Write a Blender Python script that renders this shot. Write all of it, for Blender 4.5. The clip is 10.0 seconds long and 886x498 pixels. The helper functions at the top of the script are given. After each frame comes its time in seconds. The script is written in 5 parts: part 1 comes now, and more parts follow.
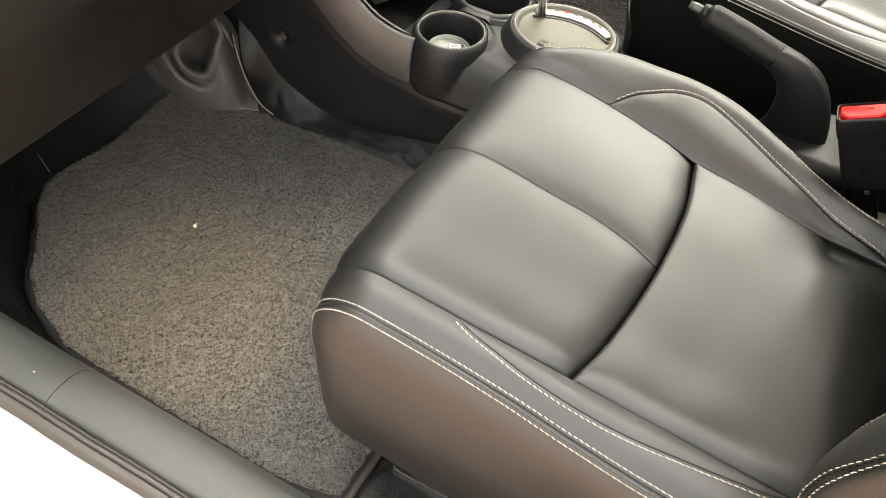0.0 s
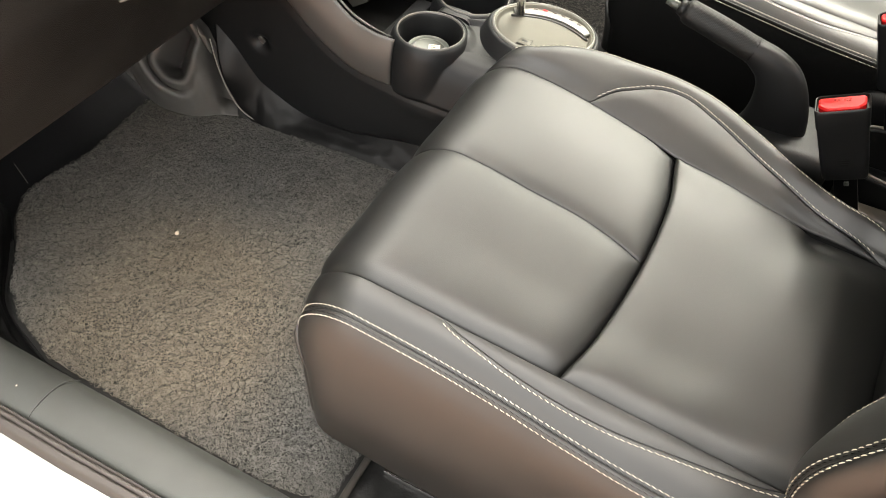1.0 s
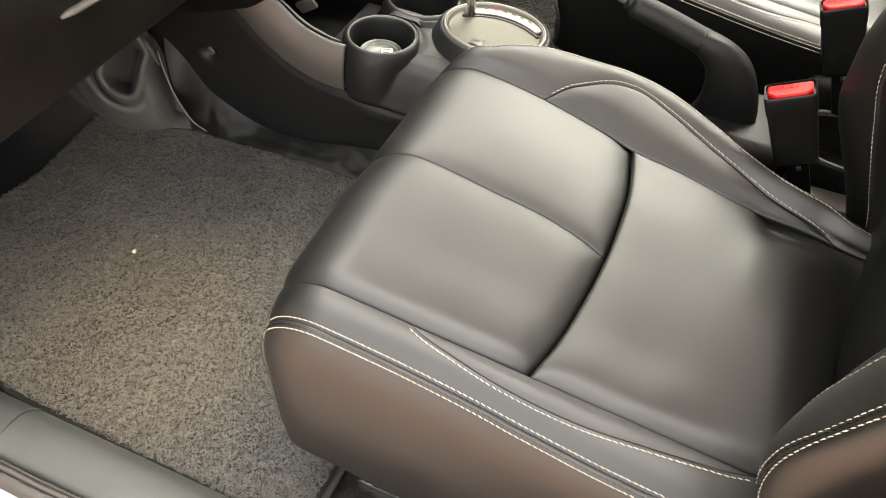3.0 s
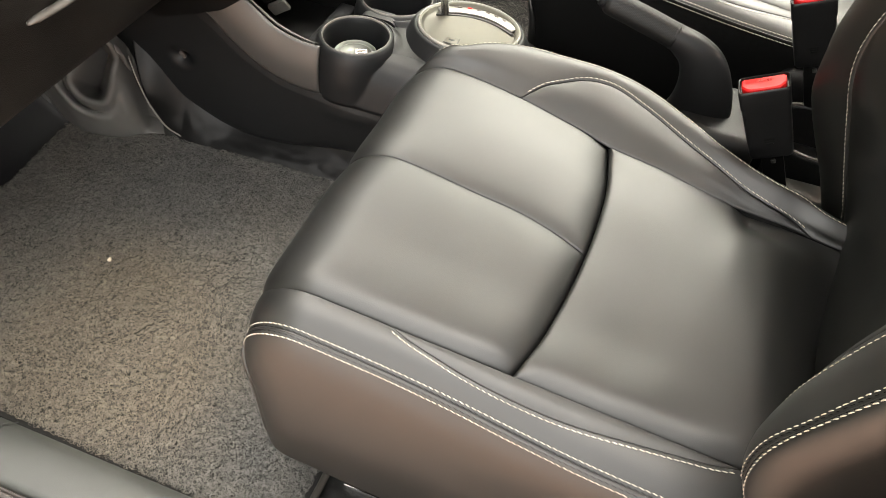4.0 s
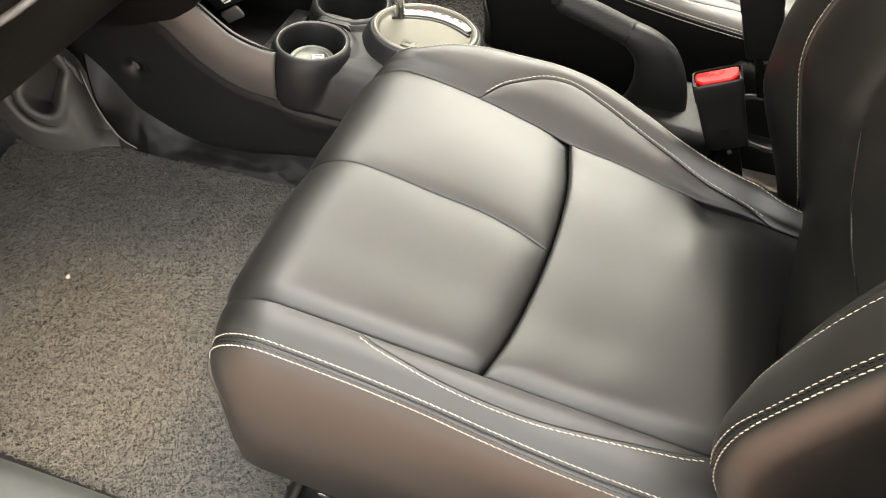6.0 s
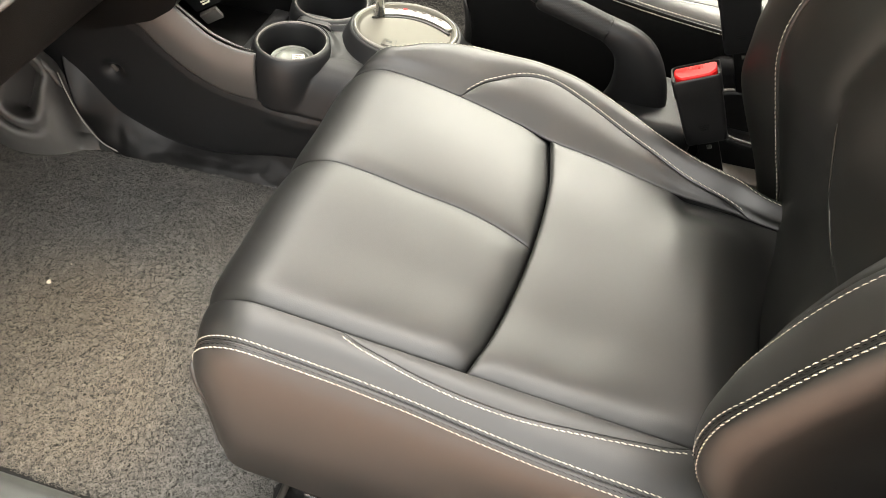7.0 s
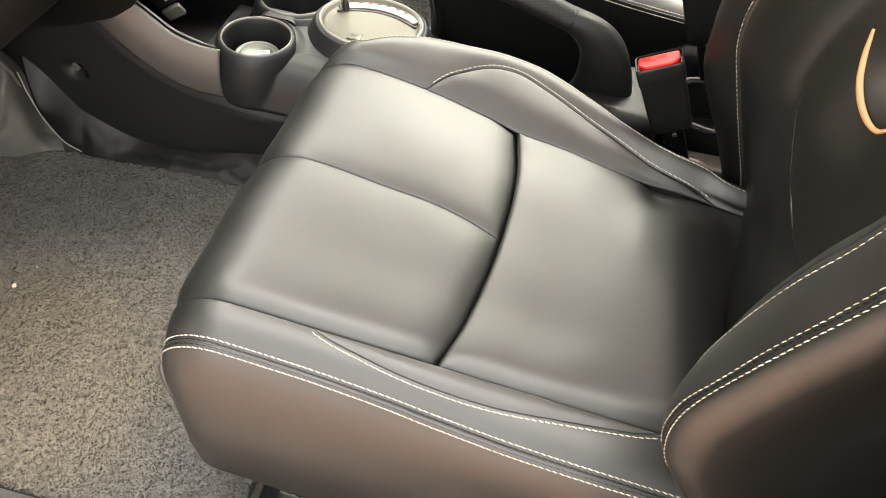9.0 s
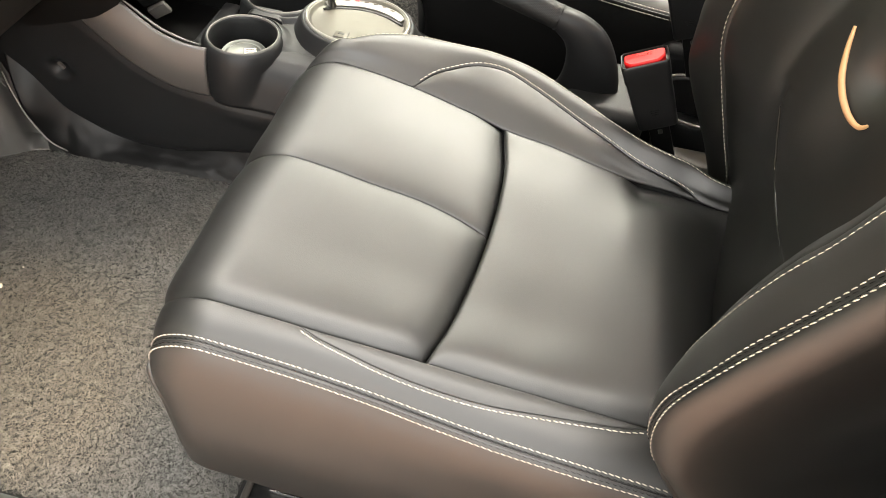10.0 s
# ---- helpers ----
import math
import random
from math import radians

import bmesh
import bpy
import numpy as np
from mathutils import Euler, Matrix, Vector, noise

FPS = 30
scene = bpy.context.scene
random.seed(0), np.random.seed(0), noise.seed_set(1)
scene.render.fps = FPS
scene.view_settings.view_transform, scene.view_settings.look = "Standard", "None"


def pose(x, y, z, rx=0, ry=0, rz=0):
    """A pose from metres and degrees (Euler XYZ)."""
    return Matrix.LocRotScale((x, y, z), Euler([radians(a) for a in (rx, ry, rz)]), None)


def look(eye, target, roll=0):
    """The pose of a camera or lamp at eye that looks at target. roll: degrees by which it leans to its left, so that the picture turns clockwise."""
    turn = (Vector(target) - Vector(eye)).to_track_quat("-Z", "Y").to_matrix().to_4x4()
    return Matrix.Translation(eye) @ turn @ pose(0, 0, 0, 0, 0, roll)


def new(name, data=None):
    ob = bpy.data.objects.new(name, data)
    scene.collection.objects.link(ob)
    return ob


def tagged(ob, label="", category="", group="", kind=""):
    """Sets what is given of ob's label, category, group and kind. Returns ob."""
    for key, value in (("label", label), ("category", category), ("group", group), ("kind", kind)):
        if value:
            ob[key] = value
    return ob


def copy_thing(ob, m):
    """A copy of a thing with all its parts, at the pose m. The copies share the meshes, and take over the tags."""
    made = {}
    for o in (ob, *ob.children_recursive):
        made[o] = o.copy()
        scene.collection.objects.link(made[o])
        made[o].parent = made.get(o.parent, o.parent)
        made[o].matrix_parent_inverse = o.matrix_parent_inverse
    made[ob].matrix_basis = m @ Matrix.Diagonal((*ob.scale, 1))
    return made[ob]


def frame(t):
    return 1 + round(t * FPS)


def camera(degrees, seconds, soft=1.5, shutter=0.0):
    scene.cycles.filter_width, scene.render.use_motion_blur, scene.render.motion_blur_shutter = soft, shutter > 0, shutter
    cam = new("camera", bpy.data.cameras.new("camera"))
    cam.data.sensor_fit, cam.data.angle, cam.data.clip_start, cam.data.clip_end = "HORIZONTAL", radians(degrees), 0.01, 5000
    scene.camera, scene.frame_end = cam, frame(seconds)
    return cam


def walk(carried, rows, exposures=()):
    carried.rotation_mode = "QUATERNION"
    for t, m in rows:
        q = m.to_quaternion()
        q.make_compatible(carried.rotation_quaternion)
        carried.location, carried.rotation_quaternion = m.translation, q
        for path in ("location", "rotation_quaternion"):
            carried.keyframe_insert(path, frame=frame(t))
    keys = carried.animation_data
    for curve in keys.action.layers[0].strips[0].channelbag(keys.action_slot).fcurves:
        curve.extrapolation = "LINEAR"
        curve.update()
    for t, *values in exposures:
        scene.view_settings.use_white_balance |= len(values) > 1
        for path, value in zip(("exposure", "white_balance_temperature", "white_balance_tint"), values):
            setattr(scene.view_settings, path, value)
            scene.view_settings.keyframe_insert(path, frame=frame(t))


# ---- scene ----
cam = camera(60.0, 10.0, soft=0.6)

PATH = [
    (0, (0.272, -0.29, 0.855), (-0.257, 0.929, -0.64), 6.9),
    (0.5, (0.271, -0.29, 0.854), (-0.24, 0.939, -0.638), 6.8),
    (1, (0.271, -0.288, 0.854), (-0.223, 0.95, -0.637), 6.7),
    (1.5, (0.271, -0.286, 0.855), (-0.206, 0.962, -0.634), 6.6),
    (2, (0.272, -0.286, 0.854), (-0.186, 0.974, -0.63), 6.5),
    (2.5, (0.271, -0.285, 0.855), (-0.163, 0.984, -0.628), 6.5),
    (4, (0.267, -0.28, 0.853), (-0.09, 1.015, -0.628), 6.9),
    (4.5, (0.267, -0.279, 0.853), (-0.065, 1.027, -0.625), 7.0),
    (5, (0.268, -0.28, 0.852), (-0.042, 1.036, -0.622), 7.1),
    (5.5, (0.268, -0.279, 0.852), (-0.025, 1.043, -0.619), 7.2),
    (7, (0.273, -0.279, 0.852), (0.03, 1.057, -0.615), 7.4),
    (7.5, (0.275, -0.279, 0.853), (0.048, 1.059, -0.616), 7.6),
    (8, (0.275, -0.28, 0.853), (0.063, 1.06, -0.617), 7.7),
    (8.5, (0.278, -0.28, 0.853), (0.082, 1.062, -0.617), 7.9),
    (9, (0.28, -0.278, 0.853), (0.101, 1.063, -0.621), 8.0),
    (9.5, (0.281, -0.278, 0.853), (0.117, 1.063, -0.622), 8.3),
    (10, (0.282, -0.279, 0.855), (0.131, 1.063, -0.621), 8.5),
]
walk(cam, [(t, look(eye, target, roll)) for t, eye, target, roll in PATH], exposures=[(0.0, 3.66, 7150, 9), (2.5, 3.66, 7150, 9), (4.5, 3.75, 7150, 9), (5.5, 3.84, 7150, 9), (10.0, 4.00, 7150, 9)])

# ---- daylight: bright overcast sky, weak wide sun ----
world = bpy.data.worlds.new("overcast_sky")
world.use_nodes = True
scene.world = world
wt = world.node_tree
sky = wt.nodes.new("ShaderNodeTexSky")
sky.sky_type = "NISHITA"
sky.sun_disc = False
sky.sun_elevation, sky.sun_rotation = radians(63), radians(3)
sky.dust_density, sky.air_density = 4.0, 1.0
soft_sky = wt.nodes.new("ShaderNodeHueSaturation")
soft_sky.inputs["Saturation"].default_value = 0.12
wt.links.new(sky.outputs[0], soft_sky.inputs["Color"])
wt.links.new(soft_sky.outputs[0], wt.nodes["Background"].inputs["Color"])
wt.nodes["Background"].inputs["Strength"].default_value = 0.15
sun_data = bpy.data.lights.new("sun", "SUN")
sun_data.energy, sun_data.angle, sun_data.color = 0.40, radians(75), (1.0, 0.95, 0.88)
sun = new("sun", sun_data)
sun.matrix_world = look((0.08, 1.60, 3.14), (0, 0, 0))


# ---- materials ----
def material(name, color, rough=0.5, metal=0.0, spec=0.5, bump=0.0, grain=600.0, vary=0.12, blotch=6.0, cell=False, sheen=0.0):
    """A surface with two scales of variation: broad blotches of tone and wear, and a fine grain in relief."""
    m = bpy.data.materials.new(name)
    m.use_nodes = True
    nt = m.node_tree
    b = nt.nodes["Principled BSDF"]
    b.inputs["Metallic"].default_value = metal
    b.inputs["Specular IOR Level"].default_value = spec
    b.inputs["Sheen Weight"].default_value = sheen
    tc = nt.nodes.new("ShaderNodeTexCoord")
    big = nt.nodes.new("ShaderNodeTexNoise")
    big.inputs["Scale"].default_value, big.inputs["Detail"].default_value = blotch, 5.0
    nt.links.new(tc.outputs["Object"], big.inputs["Vector"])
    ramp = nt.nodes.new("ShaderNodeMapRange")
    ramp.inputs["From Min"].default_value, ramp.inputs["From Max"].default_value = 0.3, 0.7
    ramp.inputs["To Min"].default_value, ramp.inputs["To Max"].default_value = 1.0 - vary, 1.0 + vary
    nt.links.new(big.outputs["Fac"], ramp.inputs["Value"])
    mul = nt.nodes.new("ShaderNodeVectorMath")
    mul.operation = "SCALE"
    mul.inputs[0].default_value = color
    nt.links.new(ramp.outputs["Result"], mul.inputs["Scale"])
    nt.links.new(mul.outputs["Vector"], b.inputs["Base Color"])
    rr = nt.nodes.new("ShaderNodeMapRange")
    rr.inputs["From Min"].default_value, rr.inputs["From Max"].default_value = 0.3, 0.7
    rr.inputs["To Min"].default_value, rr.inputs["To Max"].default_value = rough * (1 - vary * 0.5), min(1.0, rough * (1 + vary * 0.5))
    nt.links.new(big.outputs["Fac"], rr.inputs["Value"])
    nt.links.new(rr.outputs["Result"], b.inputs["Roughness"])
    if bump:
        fine = nt.nodes.new("ShaderNodeTexVoronoi" if cell else "ShaderNodeTexNoise")
        fine.inputs["Scale"].default_value = grain
        nt.links.new(tc.outputs["Object"], fine.inputs["Vector"])
        bp = nt.nodes.new("ShaderNodeBump")
        bp.inputs["Strength"].default_value, bp.inputs["Distance"].default_value = bump, 0.0006
        nt.links.new(fine.outputs[0], bp.inputs["Height"])
        nt.links.new(bp.outputs["Normal"], b.inputs["Normal"])
    return m


def dusty(name, clean, dust, rough):
    """Vinyl with patches of dry brown dust, and each strand a little different."""
    m = material(name, clean, rough, vary=0.2, blotch=25)
    nt = m.node_tree
    shader = nt.nodes["Principled BSDF"]
    mul = shader.inputs["Base Color"].links[0].from_node
    tc = nt.nodes.new("ShaderNodeTexCoord")
    patch = nt.nodes.new("ShaderNodeTexNoise")
    patch.inputs["Scale"].default_value, patch.inputs["Detail"].default_value = 3.2, 3.0
    nt.links.new(tc.outputs["Object"], patch.inputs["Vector"])
    ramp = nt.nodes.new("ShaderNodeMapRange")
    ramp.inputs["From Min"].default_value, ramp.inputs["From Max"].default_value = 0.38, 0.80
    nt.links.new(patch.outputs["Fac"], ramp.inputs["Value"])
    # the patch that shoes have trodden brown
    near = nt.nodes.new("ShaderNodeVectorMath")
    near.operation = "DISTANCE"
    near.inputs[1].default_value = (-0.27, 0.13, 0.0)
    nt.links.new(tc.outputs["Object"], near.inputs[0])
    trod = nt.nodes.new("ShaderNodeMapRange")
    trod.interpolation_type = "SMOOTHSTEP"
    trod.inputs["From Min"].default_value, trod.inputs["From Max"].default_value = 0.26, 0.04
    nt.links.new(near.outputs["Value"], trod.inputs["Value"])
    both = nt.nodes.new("ShaderNodeMath")
    both.operation, both.use_clamp = "MULTIPLY_ADD", True
    both.inputs[1].default_value = 0.6
    nt.links.new(ramp.outputs["Result"], both.inputs[0])
    nt.links.new(trod.outputs["Result"], both.inputs[2])
    geo = nt.nodes.new("ShaderNodeNewGeometry")
    lift = nt.nodes.new("ShaderNodeMapRange")
    lift.inputs["To Min"].default_value, lift.inputs["To Max"].default_value = 0.38, 1.7
    nt.links.new(geo.outputs["Random Per Island"], lift.inputs["Value"])
    mix = nt.nodes.new("ShaderNodeMix")
    mix.data_type = "RGBA"
    mix.inputs[7].default_value = (*dust, 1)
    nt.links.new(both.outputs["Value"], mix.inputs[0])
    nt.links.new(mul.outputs[0], mix.inputs[6])
    sc = nt.nodes.new("ShaderNodeVectorMath")
    sc.operation = "SCALE"
    nt.links.new(mix.outputs[2], sc.inputs[0])
    nt.links.new(lift.outputs["Result"], sc.inputs["Scale"])
    nt.links.new(sc.outputs["Vector"], shader.inputs["Base Color"])
    return m


LEATHER = material("black_leather", (0.0034, 0.0034, 0.0031), 0.475, spec=0.84, bump=0.055, grain=900, cell=True, vary=0.08, blotch=9)
FOAM = material("seat_underside_cloth", (0.01, 0.01, 0.01), 0.9)
THREAD = material("ivory_thread", (0.48, 0.44, 0.365), 0.6, bump=0.4, grain=2500, vary=0.1, blotch=40)
DARKTHREAD = material("black_thread", (0.003, 0.003, 0.003), 0.8, spec=0.1)
ORANGE = material("orange_piping", (0.58, 0.34, 0.17), 0.45, bump=0.1, grain=900)
COIL = dusty("dusty_grey_vinyl_coils", (0.078, 0.076, 0.071), (0.122, 0.101, 0.074), 0.45)
BINDING = material("grey_brown_binding", (0.035, 0.030, 0.025), 0.8, bump=0.5, grain=900)
FLOORVINYL = material("dusty_black_floor_vinyl", (0.010, 0.0098, 0.0095), 0.45, spec=0.5, bump=0.8, grain=260, vary=0.6, blotch=90)
LINING = material("matt_black_lining", (0.0045, 0.0045, 0.005), 0.7, spec=0.12, bump=0.2, grain=500)
ANCHOR = material("grey_plastic_cover", (0.07, 0.068, 0.063), 0.5)
MATBASE = material("dark_mat_backing", (0.006, 0.0055, 0.005), 0.85, bump=0.6, grain=400)
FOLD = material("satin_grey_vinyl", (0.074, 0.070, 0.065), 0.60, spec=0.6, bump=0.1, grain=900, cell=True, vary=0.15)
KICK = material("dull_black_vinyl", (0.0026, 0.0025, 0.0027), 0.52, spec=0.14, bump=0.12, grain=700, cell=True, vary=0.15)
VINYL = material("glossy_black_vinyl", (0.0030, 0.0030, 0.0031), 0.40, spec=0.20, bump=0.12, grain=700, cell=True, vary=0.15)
PLASTIC = material("grained_black_plastic", (0.0078, 0.0082, 0.0088), 0.48, spec=0.28, bump=0.14, grain=800, cell=True, vary=0.1)
BUCKLE = material("smooth_buckle_plastic", (0.0085, 0.0085, 0.0088), 0.36, spec=0.3, bump=0.08, grain=1600, vary=0.05)
DASH = material("brown_black_dash_plastic", (0.0092, 0.0076, 0.0064), 0.52, spec=0.36, bump=0.6, grain=700, cell=True, vary=0.35, blotch=5)
BLACKGLOSS = material("smooth_black_plastic", (0.003, 0.003, 0.003), 0.36, spec=0.3, vary=0.06)
TRIM = material("dark_satin_trim", (0.046, 0.043, 0.040), 0.40, spec=0.75, bump=0.05, grain=1500, vary=0.06)
SATIN = material("satin_grey_trim", (0.088, 0.081, 0.074), 0.42, metal=0.2, bump=0.05, grain=1500, vary=0.06)
PLATE = material("champagne_silver_plate", (0.094, 0.089, 0.072), 0.5, metal=0.15, spec=0.3, vary=0.04)
RINGMETAL = material("satin_silver_ring", (0.19, 0.185, 0.17), 0.40, metal=0.4, vary=0.05)
CHROME = material("chrome", (0.75, 0.74, 0.72), 0.12, metal=1.0, vary=0.05)
STEEL = material("brushed_tin", (0.085, 0.090, 0.080), 0.40, metal=0.3, spec=0.4, vary=0.08, blotch=30)
PAPER = material("cream_paper", (0.72, 0.66, 0.54), 0.7, vary=0.05)
INK = material("brown_ink", (0.075, 0.062, 0.052), 0.7)
RED = material("red_button_plastic", (0.52, 0.008, 0.010), 0.42, spec=0.25, vary=0.04)
SILLGREY = material("grey_sill_plastic", (0.037, 0.039, 0.036), 0.58, bump=0.12, grain=800, cell=True, vary=0.18, blotch=14)
RUBBER = material("weatherstrip_rubber", (0.045, 0.038, 0.034), 0.6, bump=0.1, grain=500)
WHITE = material("white_car_paint", (0.27, 0.283, 0.266), 0.25, spec=0.6, vary=0.02)
HEADLINER = material("grey_headliner", (0.82, 0.80, 0.74), 0.9, bump=0.4, grain=900)
GROUND = material("brown_concrete", (0.33, 0.205, 0.145), 0.85, bump=0.5, grain=60, vary=0.25, blotch=1.5)
BLOCKGREEN = material("blocker_green_grey", (0.085, 0.106, 0.066), 0.9, bump=0.5, grain=40, vary=0.25, blotch=1.2)
BLOCKBROWN = material("blocker_brown", (0.30, 0.215, 0.17), 0.9, bump=0.5, grain=40, vary=0.25, blotch=1.2)
PILLAR = material("dark_pillar_plastic", (0.0045, 0.0048, 0.0042), 0.5, spec=0.25, bump=0.15, grain=800, cell=True, vary=0.1)
CRUMB = material("pale_crumb", (0.62, 0.52, 0.40), 0.7, vary=0.2, blotch=200)
# near-black that paints in shade: driver seat's side panel and inside of the bin
SHADEBLACK = material("shade_black", (0.0022, 0.0022, 0.0022), 0.85, spec=0.1, bump=0.3, grain=900)
SEAMLIGHT = material("worn_vinyl_edge", (0.22, 0.21, 0.19), 0.4)



def tinted_glass():
    """Dark tinted car glass: a grey filter with a thin gloss."""
    m = bpy.data.materials.new("tinted_glass")
    m.use_nodes = True
    nt = m.node_tree
    nt.nodes.remove(nt.nodes["Principled BSDF"])
    clear, gloss, mix = nt.nodes.new("ShaderNodeBsdfTransparent"), nt.nodes.new("ShaderNodeBsdfGlossy"), nt.nodes.new("ShaderNodeMixShader")
    clear.inputs["Color"].default_value = (0.80, 0.815, 0.78, 1)
    gloss.inputs["Roughness"].default_value = 0.02
    mix.inputs[0].default_value = 0.05
    nt.links.new(clear.outputs[0], mix.inputs[1])
    nt.links.new(gloss.outputs[0], mix.inputs[2])
    nt.links.new(mix.outputs[0], nt.nodes["Material Output"].inputs["Surface"])
    return m


GLASS = tinted_glass()


# ---- mesh helpers ----
def mesh_of(name, verts, faces, mat, smooth=True, sharp=None):
    me = bpy.data.meshes.new(name)
    me.from_pydata([tuple(map(float, v)) for v in verts], [], [tuple(map(int, f)) for f in faces])
    me.materials.append(mat)
    me.polygons.foreach_set("use_smooth", [smooth] * len(me.polygons))
    if sharp:
        me.set_sharp_from_angle(angle=radians(sharp))
    me.update()
    return me


def part(name, geo, mat, parent=None, label="", sharp=None, kind=""):
    """Links (verts, faces) or a bmesh as one mesh object, under a thing or part if one is given."""
    if isinstance(geo, bmesh.types.BMesh):
        bmesh.ops.recalc_face_normals(geo, faces=geo.faces)
        me = bpy.data.meshes.new(name)
        geo.to_mesh(me)
        geo.free()
        me.materials.append(mat)
        me.polygons.foreach_set("use_smooth", [True] * len(me.polygons))
        me.set_sharp_from_angle(angle=radians(sharp or 40))
    else:
        me = mesh_of(name, geo[0], geo[1], mat, sharp=sharp)
    ob = new(name, me)
    if parent:
        ob.parent = parent
    return tagged(ob, label=label, kind=kind)


def thing(name, label, category, group="", kind=""):
    return tagged(new(name), label, category, group, kind)


def box(x0, x1, y0, y1, z0, z1, bevel=0.003, seg=2):
    bm = bmesh.new()
    bmesh.ops.create_cube(bm, size=1.0)
    for v in bm.verts:
        v.co = Vector((x0 + (v.co.x + 0.5) * (x1 - x0), y0 + (v.co.y + 0.5) * (y1 - y0), z0 + (v.co.z + 0.5) * (z1 - z0)))
    if bevel:
        bmesh.ops.bevel(bm, geom=bm.edges[:], offset=bevel, segments=seg, affect="EDGES", profile=0.5)
    return bm


def moved(bm, m):
    bmesh.ops.transform(bm, matrix=m, verts=bm.verts)
    return bm


def spline(xs, ys):
    """A smooth curve through a few control values."""
    xs, ys = np.array(xs, float), np.array(ys, float)
    h = np.diff(xs)
    s = np.diff(ys, axis=0) / (h if ys.ndim == 1 else h[:, None])
    d = np.vstack([s[:1], 0.5 * (s[1:] + s[:-1]), s[-1:]]) if ys.ndim > 1 else np.concatenate([s[:1], 0.5 * (s[1:] + s[:-1]), s[-1:]])

    def at(x):
        x = np.asarray(x, float)
        i = np.clip(np.searchsorted(xs, x, side="right") - 1, 0, len(xs) - 2)
        u = np.clip((x - xs[i]) / h[i], 0, 1)
        hh = h[i]
        if ys.ndim > 1:
            u, hh = u[..., None], hh[..., None]
        return (2 * u**3 - 3 * u**2 + 1) * ys[i] + (u**3 - 2 * u**2 + u) * hh * d[i] + (3 * u**2 - 2 * u**3) * ys[i + 1] + (u**3 - u**2) * hh * d[i + 1]

    return at


def smooth_path(points, n):
    """n points evenly spaced along a smooth curve through the given points."""
    p = np.array(points, float)
    t = np.concatenate([[0], np.cumsum(np.linalg.norm(np.diff(p, axis=0), axis=1))])
    f = spline(t, p)
    q = f(np.linspace(0, t[-1], 8 * n))
    s = np.concatenate([[0], np.cumsum(np.linalg.norm(np.diff(q, axis=0), axis=1))])
    return np.stack([np.interp(np.linspace(0, s[-1], n), s, q[:, k]) for k in range(3)], 1)


def tube(points, radius, sides=8, flat=1.0, up=(0, 0, 1), caps=True):
    """A round or flattened rod along points; radius may be a list."""
    p = np.array(points, float)
    r = np.broadcast_to(np.array(radius, float), (len(p),))
    verts, faces = [], []
    up = np.array(up, float)
    for i in range(len(p)):
        t = p[min(i + 1, len(p) - 1)] - p[max(i - 1, 0)]
        t = t / np.linalg.norm(t)
        a = np.cross(t, up)
        a = a / (np.linalg.norm(a) + 1e-9)
        b = np.cross(a, t)
        for k in range(sides):
            w = 2 * math.pi * k / sides
            verts.append(p[i] + r[i] * (math.cos(w) * a + flat * math.sin(w) * b))
    for i in range(len(p) - 1):
        for k in range(sides):
            k2 = (k + 1) % sides
            faces.append((i * sides + k, i * sides + k2, (i + 1) * sides + k2, (i + 1) * sides + k))
    if caps:
        faces.append(tuple(range(sides - 1, -1, -1)))
        faces.append(tuple((len(p) - 1) * sides + k for k in range(sides)))
    return verts, faces


def lathe(profile, n=56, cx=0.0, cy=0.0, sx=1.0, sy=1.0, closed=False):
    """Turns a profile of (radius, z) round a vertical axis."""
    verts, faces, m = [], [], len(profile)
    for k in range(n):
        w = 2 * math.pi * k / n
        for r, z in profile:
            verts.append((cx + sx * r * math.cos(w), cy + sy * r * math.sin(w), z))
    for k in range(n):
        k2 = (k + 1) % n
        for i in range(m - 1):
            faces.append((k * m + i, k2 * m + i, k2 * m + i + 1, k * m + i + 1))
    if closed:
        faces.append(tuple(k * m + m - 1 for k in range(n)))
        faces.append(tuple(k * m for k in range(n - 1, -1, -1)))
    return verts, faces


def prism(profile, axis, lo, hi, n=2, wobble=None):
    """Sweeps a closed profile of two coordinates along the x or y axis."""
    m = len(profile)
    verts, faces = [], []
    for k in range(n):
        s = lo + (hi - lo) * k / (n - 1)
        for a, z in profile:
            if wobble:
                a, z = wobble(s, a, z)
            verts.append((s, a, z) if axis == "x" else (a, s, z))
    for k in range(n - 1):
        for i in range(m):
            i2 = (i + 1) % m
            faces.append((k * m + i, k * m + i2, (k + 1) * m + i2, (k + 1) * m + i))
    faces.append(tuple(range(m)))
    faces.append(tuple((n - 1) * m + i for i in range(m - 1, -1, -1)))
    bm = bmesh.new()
    vs = [bm.verts.new(v) for v in verts]
    for f in faces:
        bm.faces.new([vs[i] for i in f])
    return bm


def rounded(points, r=0.006, seg=4):
    """Rounds the corners of a closed outline."""
    out, n = [], len(points)
    for i in range(n):
        p, a, b = (np.array(points[j % n], float) for j in (i, i - 1, i + 1))
        u, w = a - p, b - p
        lu, lw = np.linalg.norm(u), np.linalg.norm(w)
        d = min(r, 0.45 * lu, 0.45 * lw)
        s, e = p + u / lu * d, p + w / lw * d
        for k in range(seg + 1):
            t = k / seg
            out.append(tuple((1 - t) ** 2 * s + 2 * t * (1 - t) * p + t * t * e))
    return out


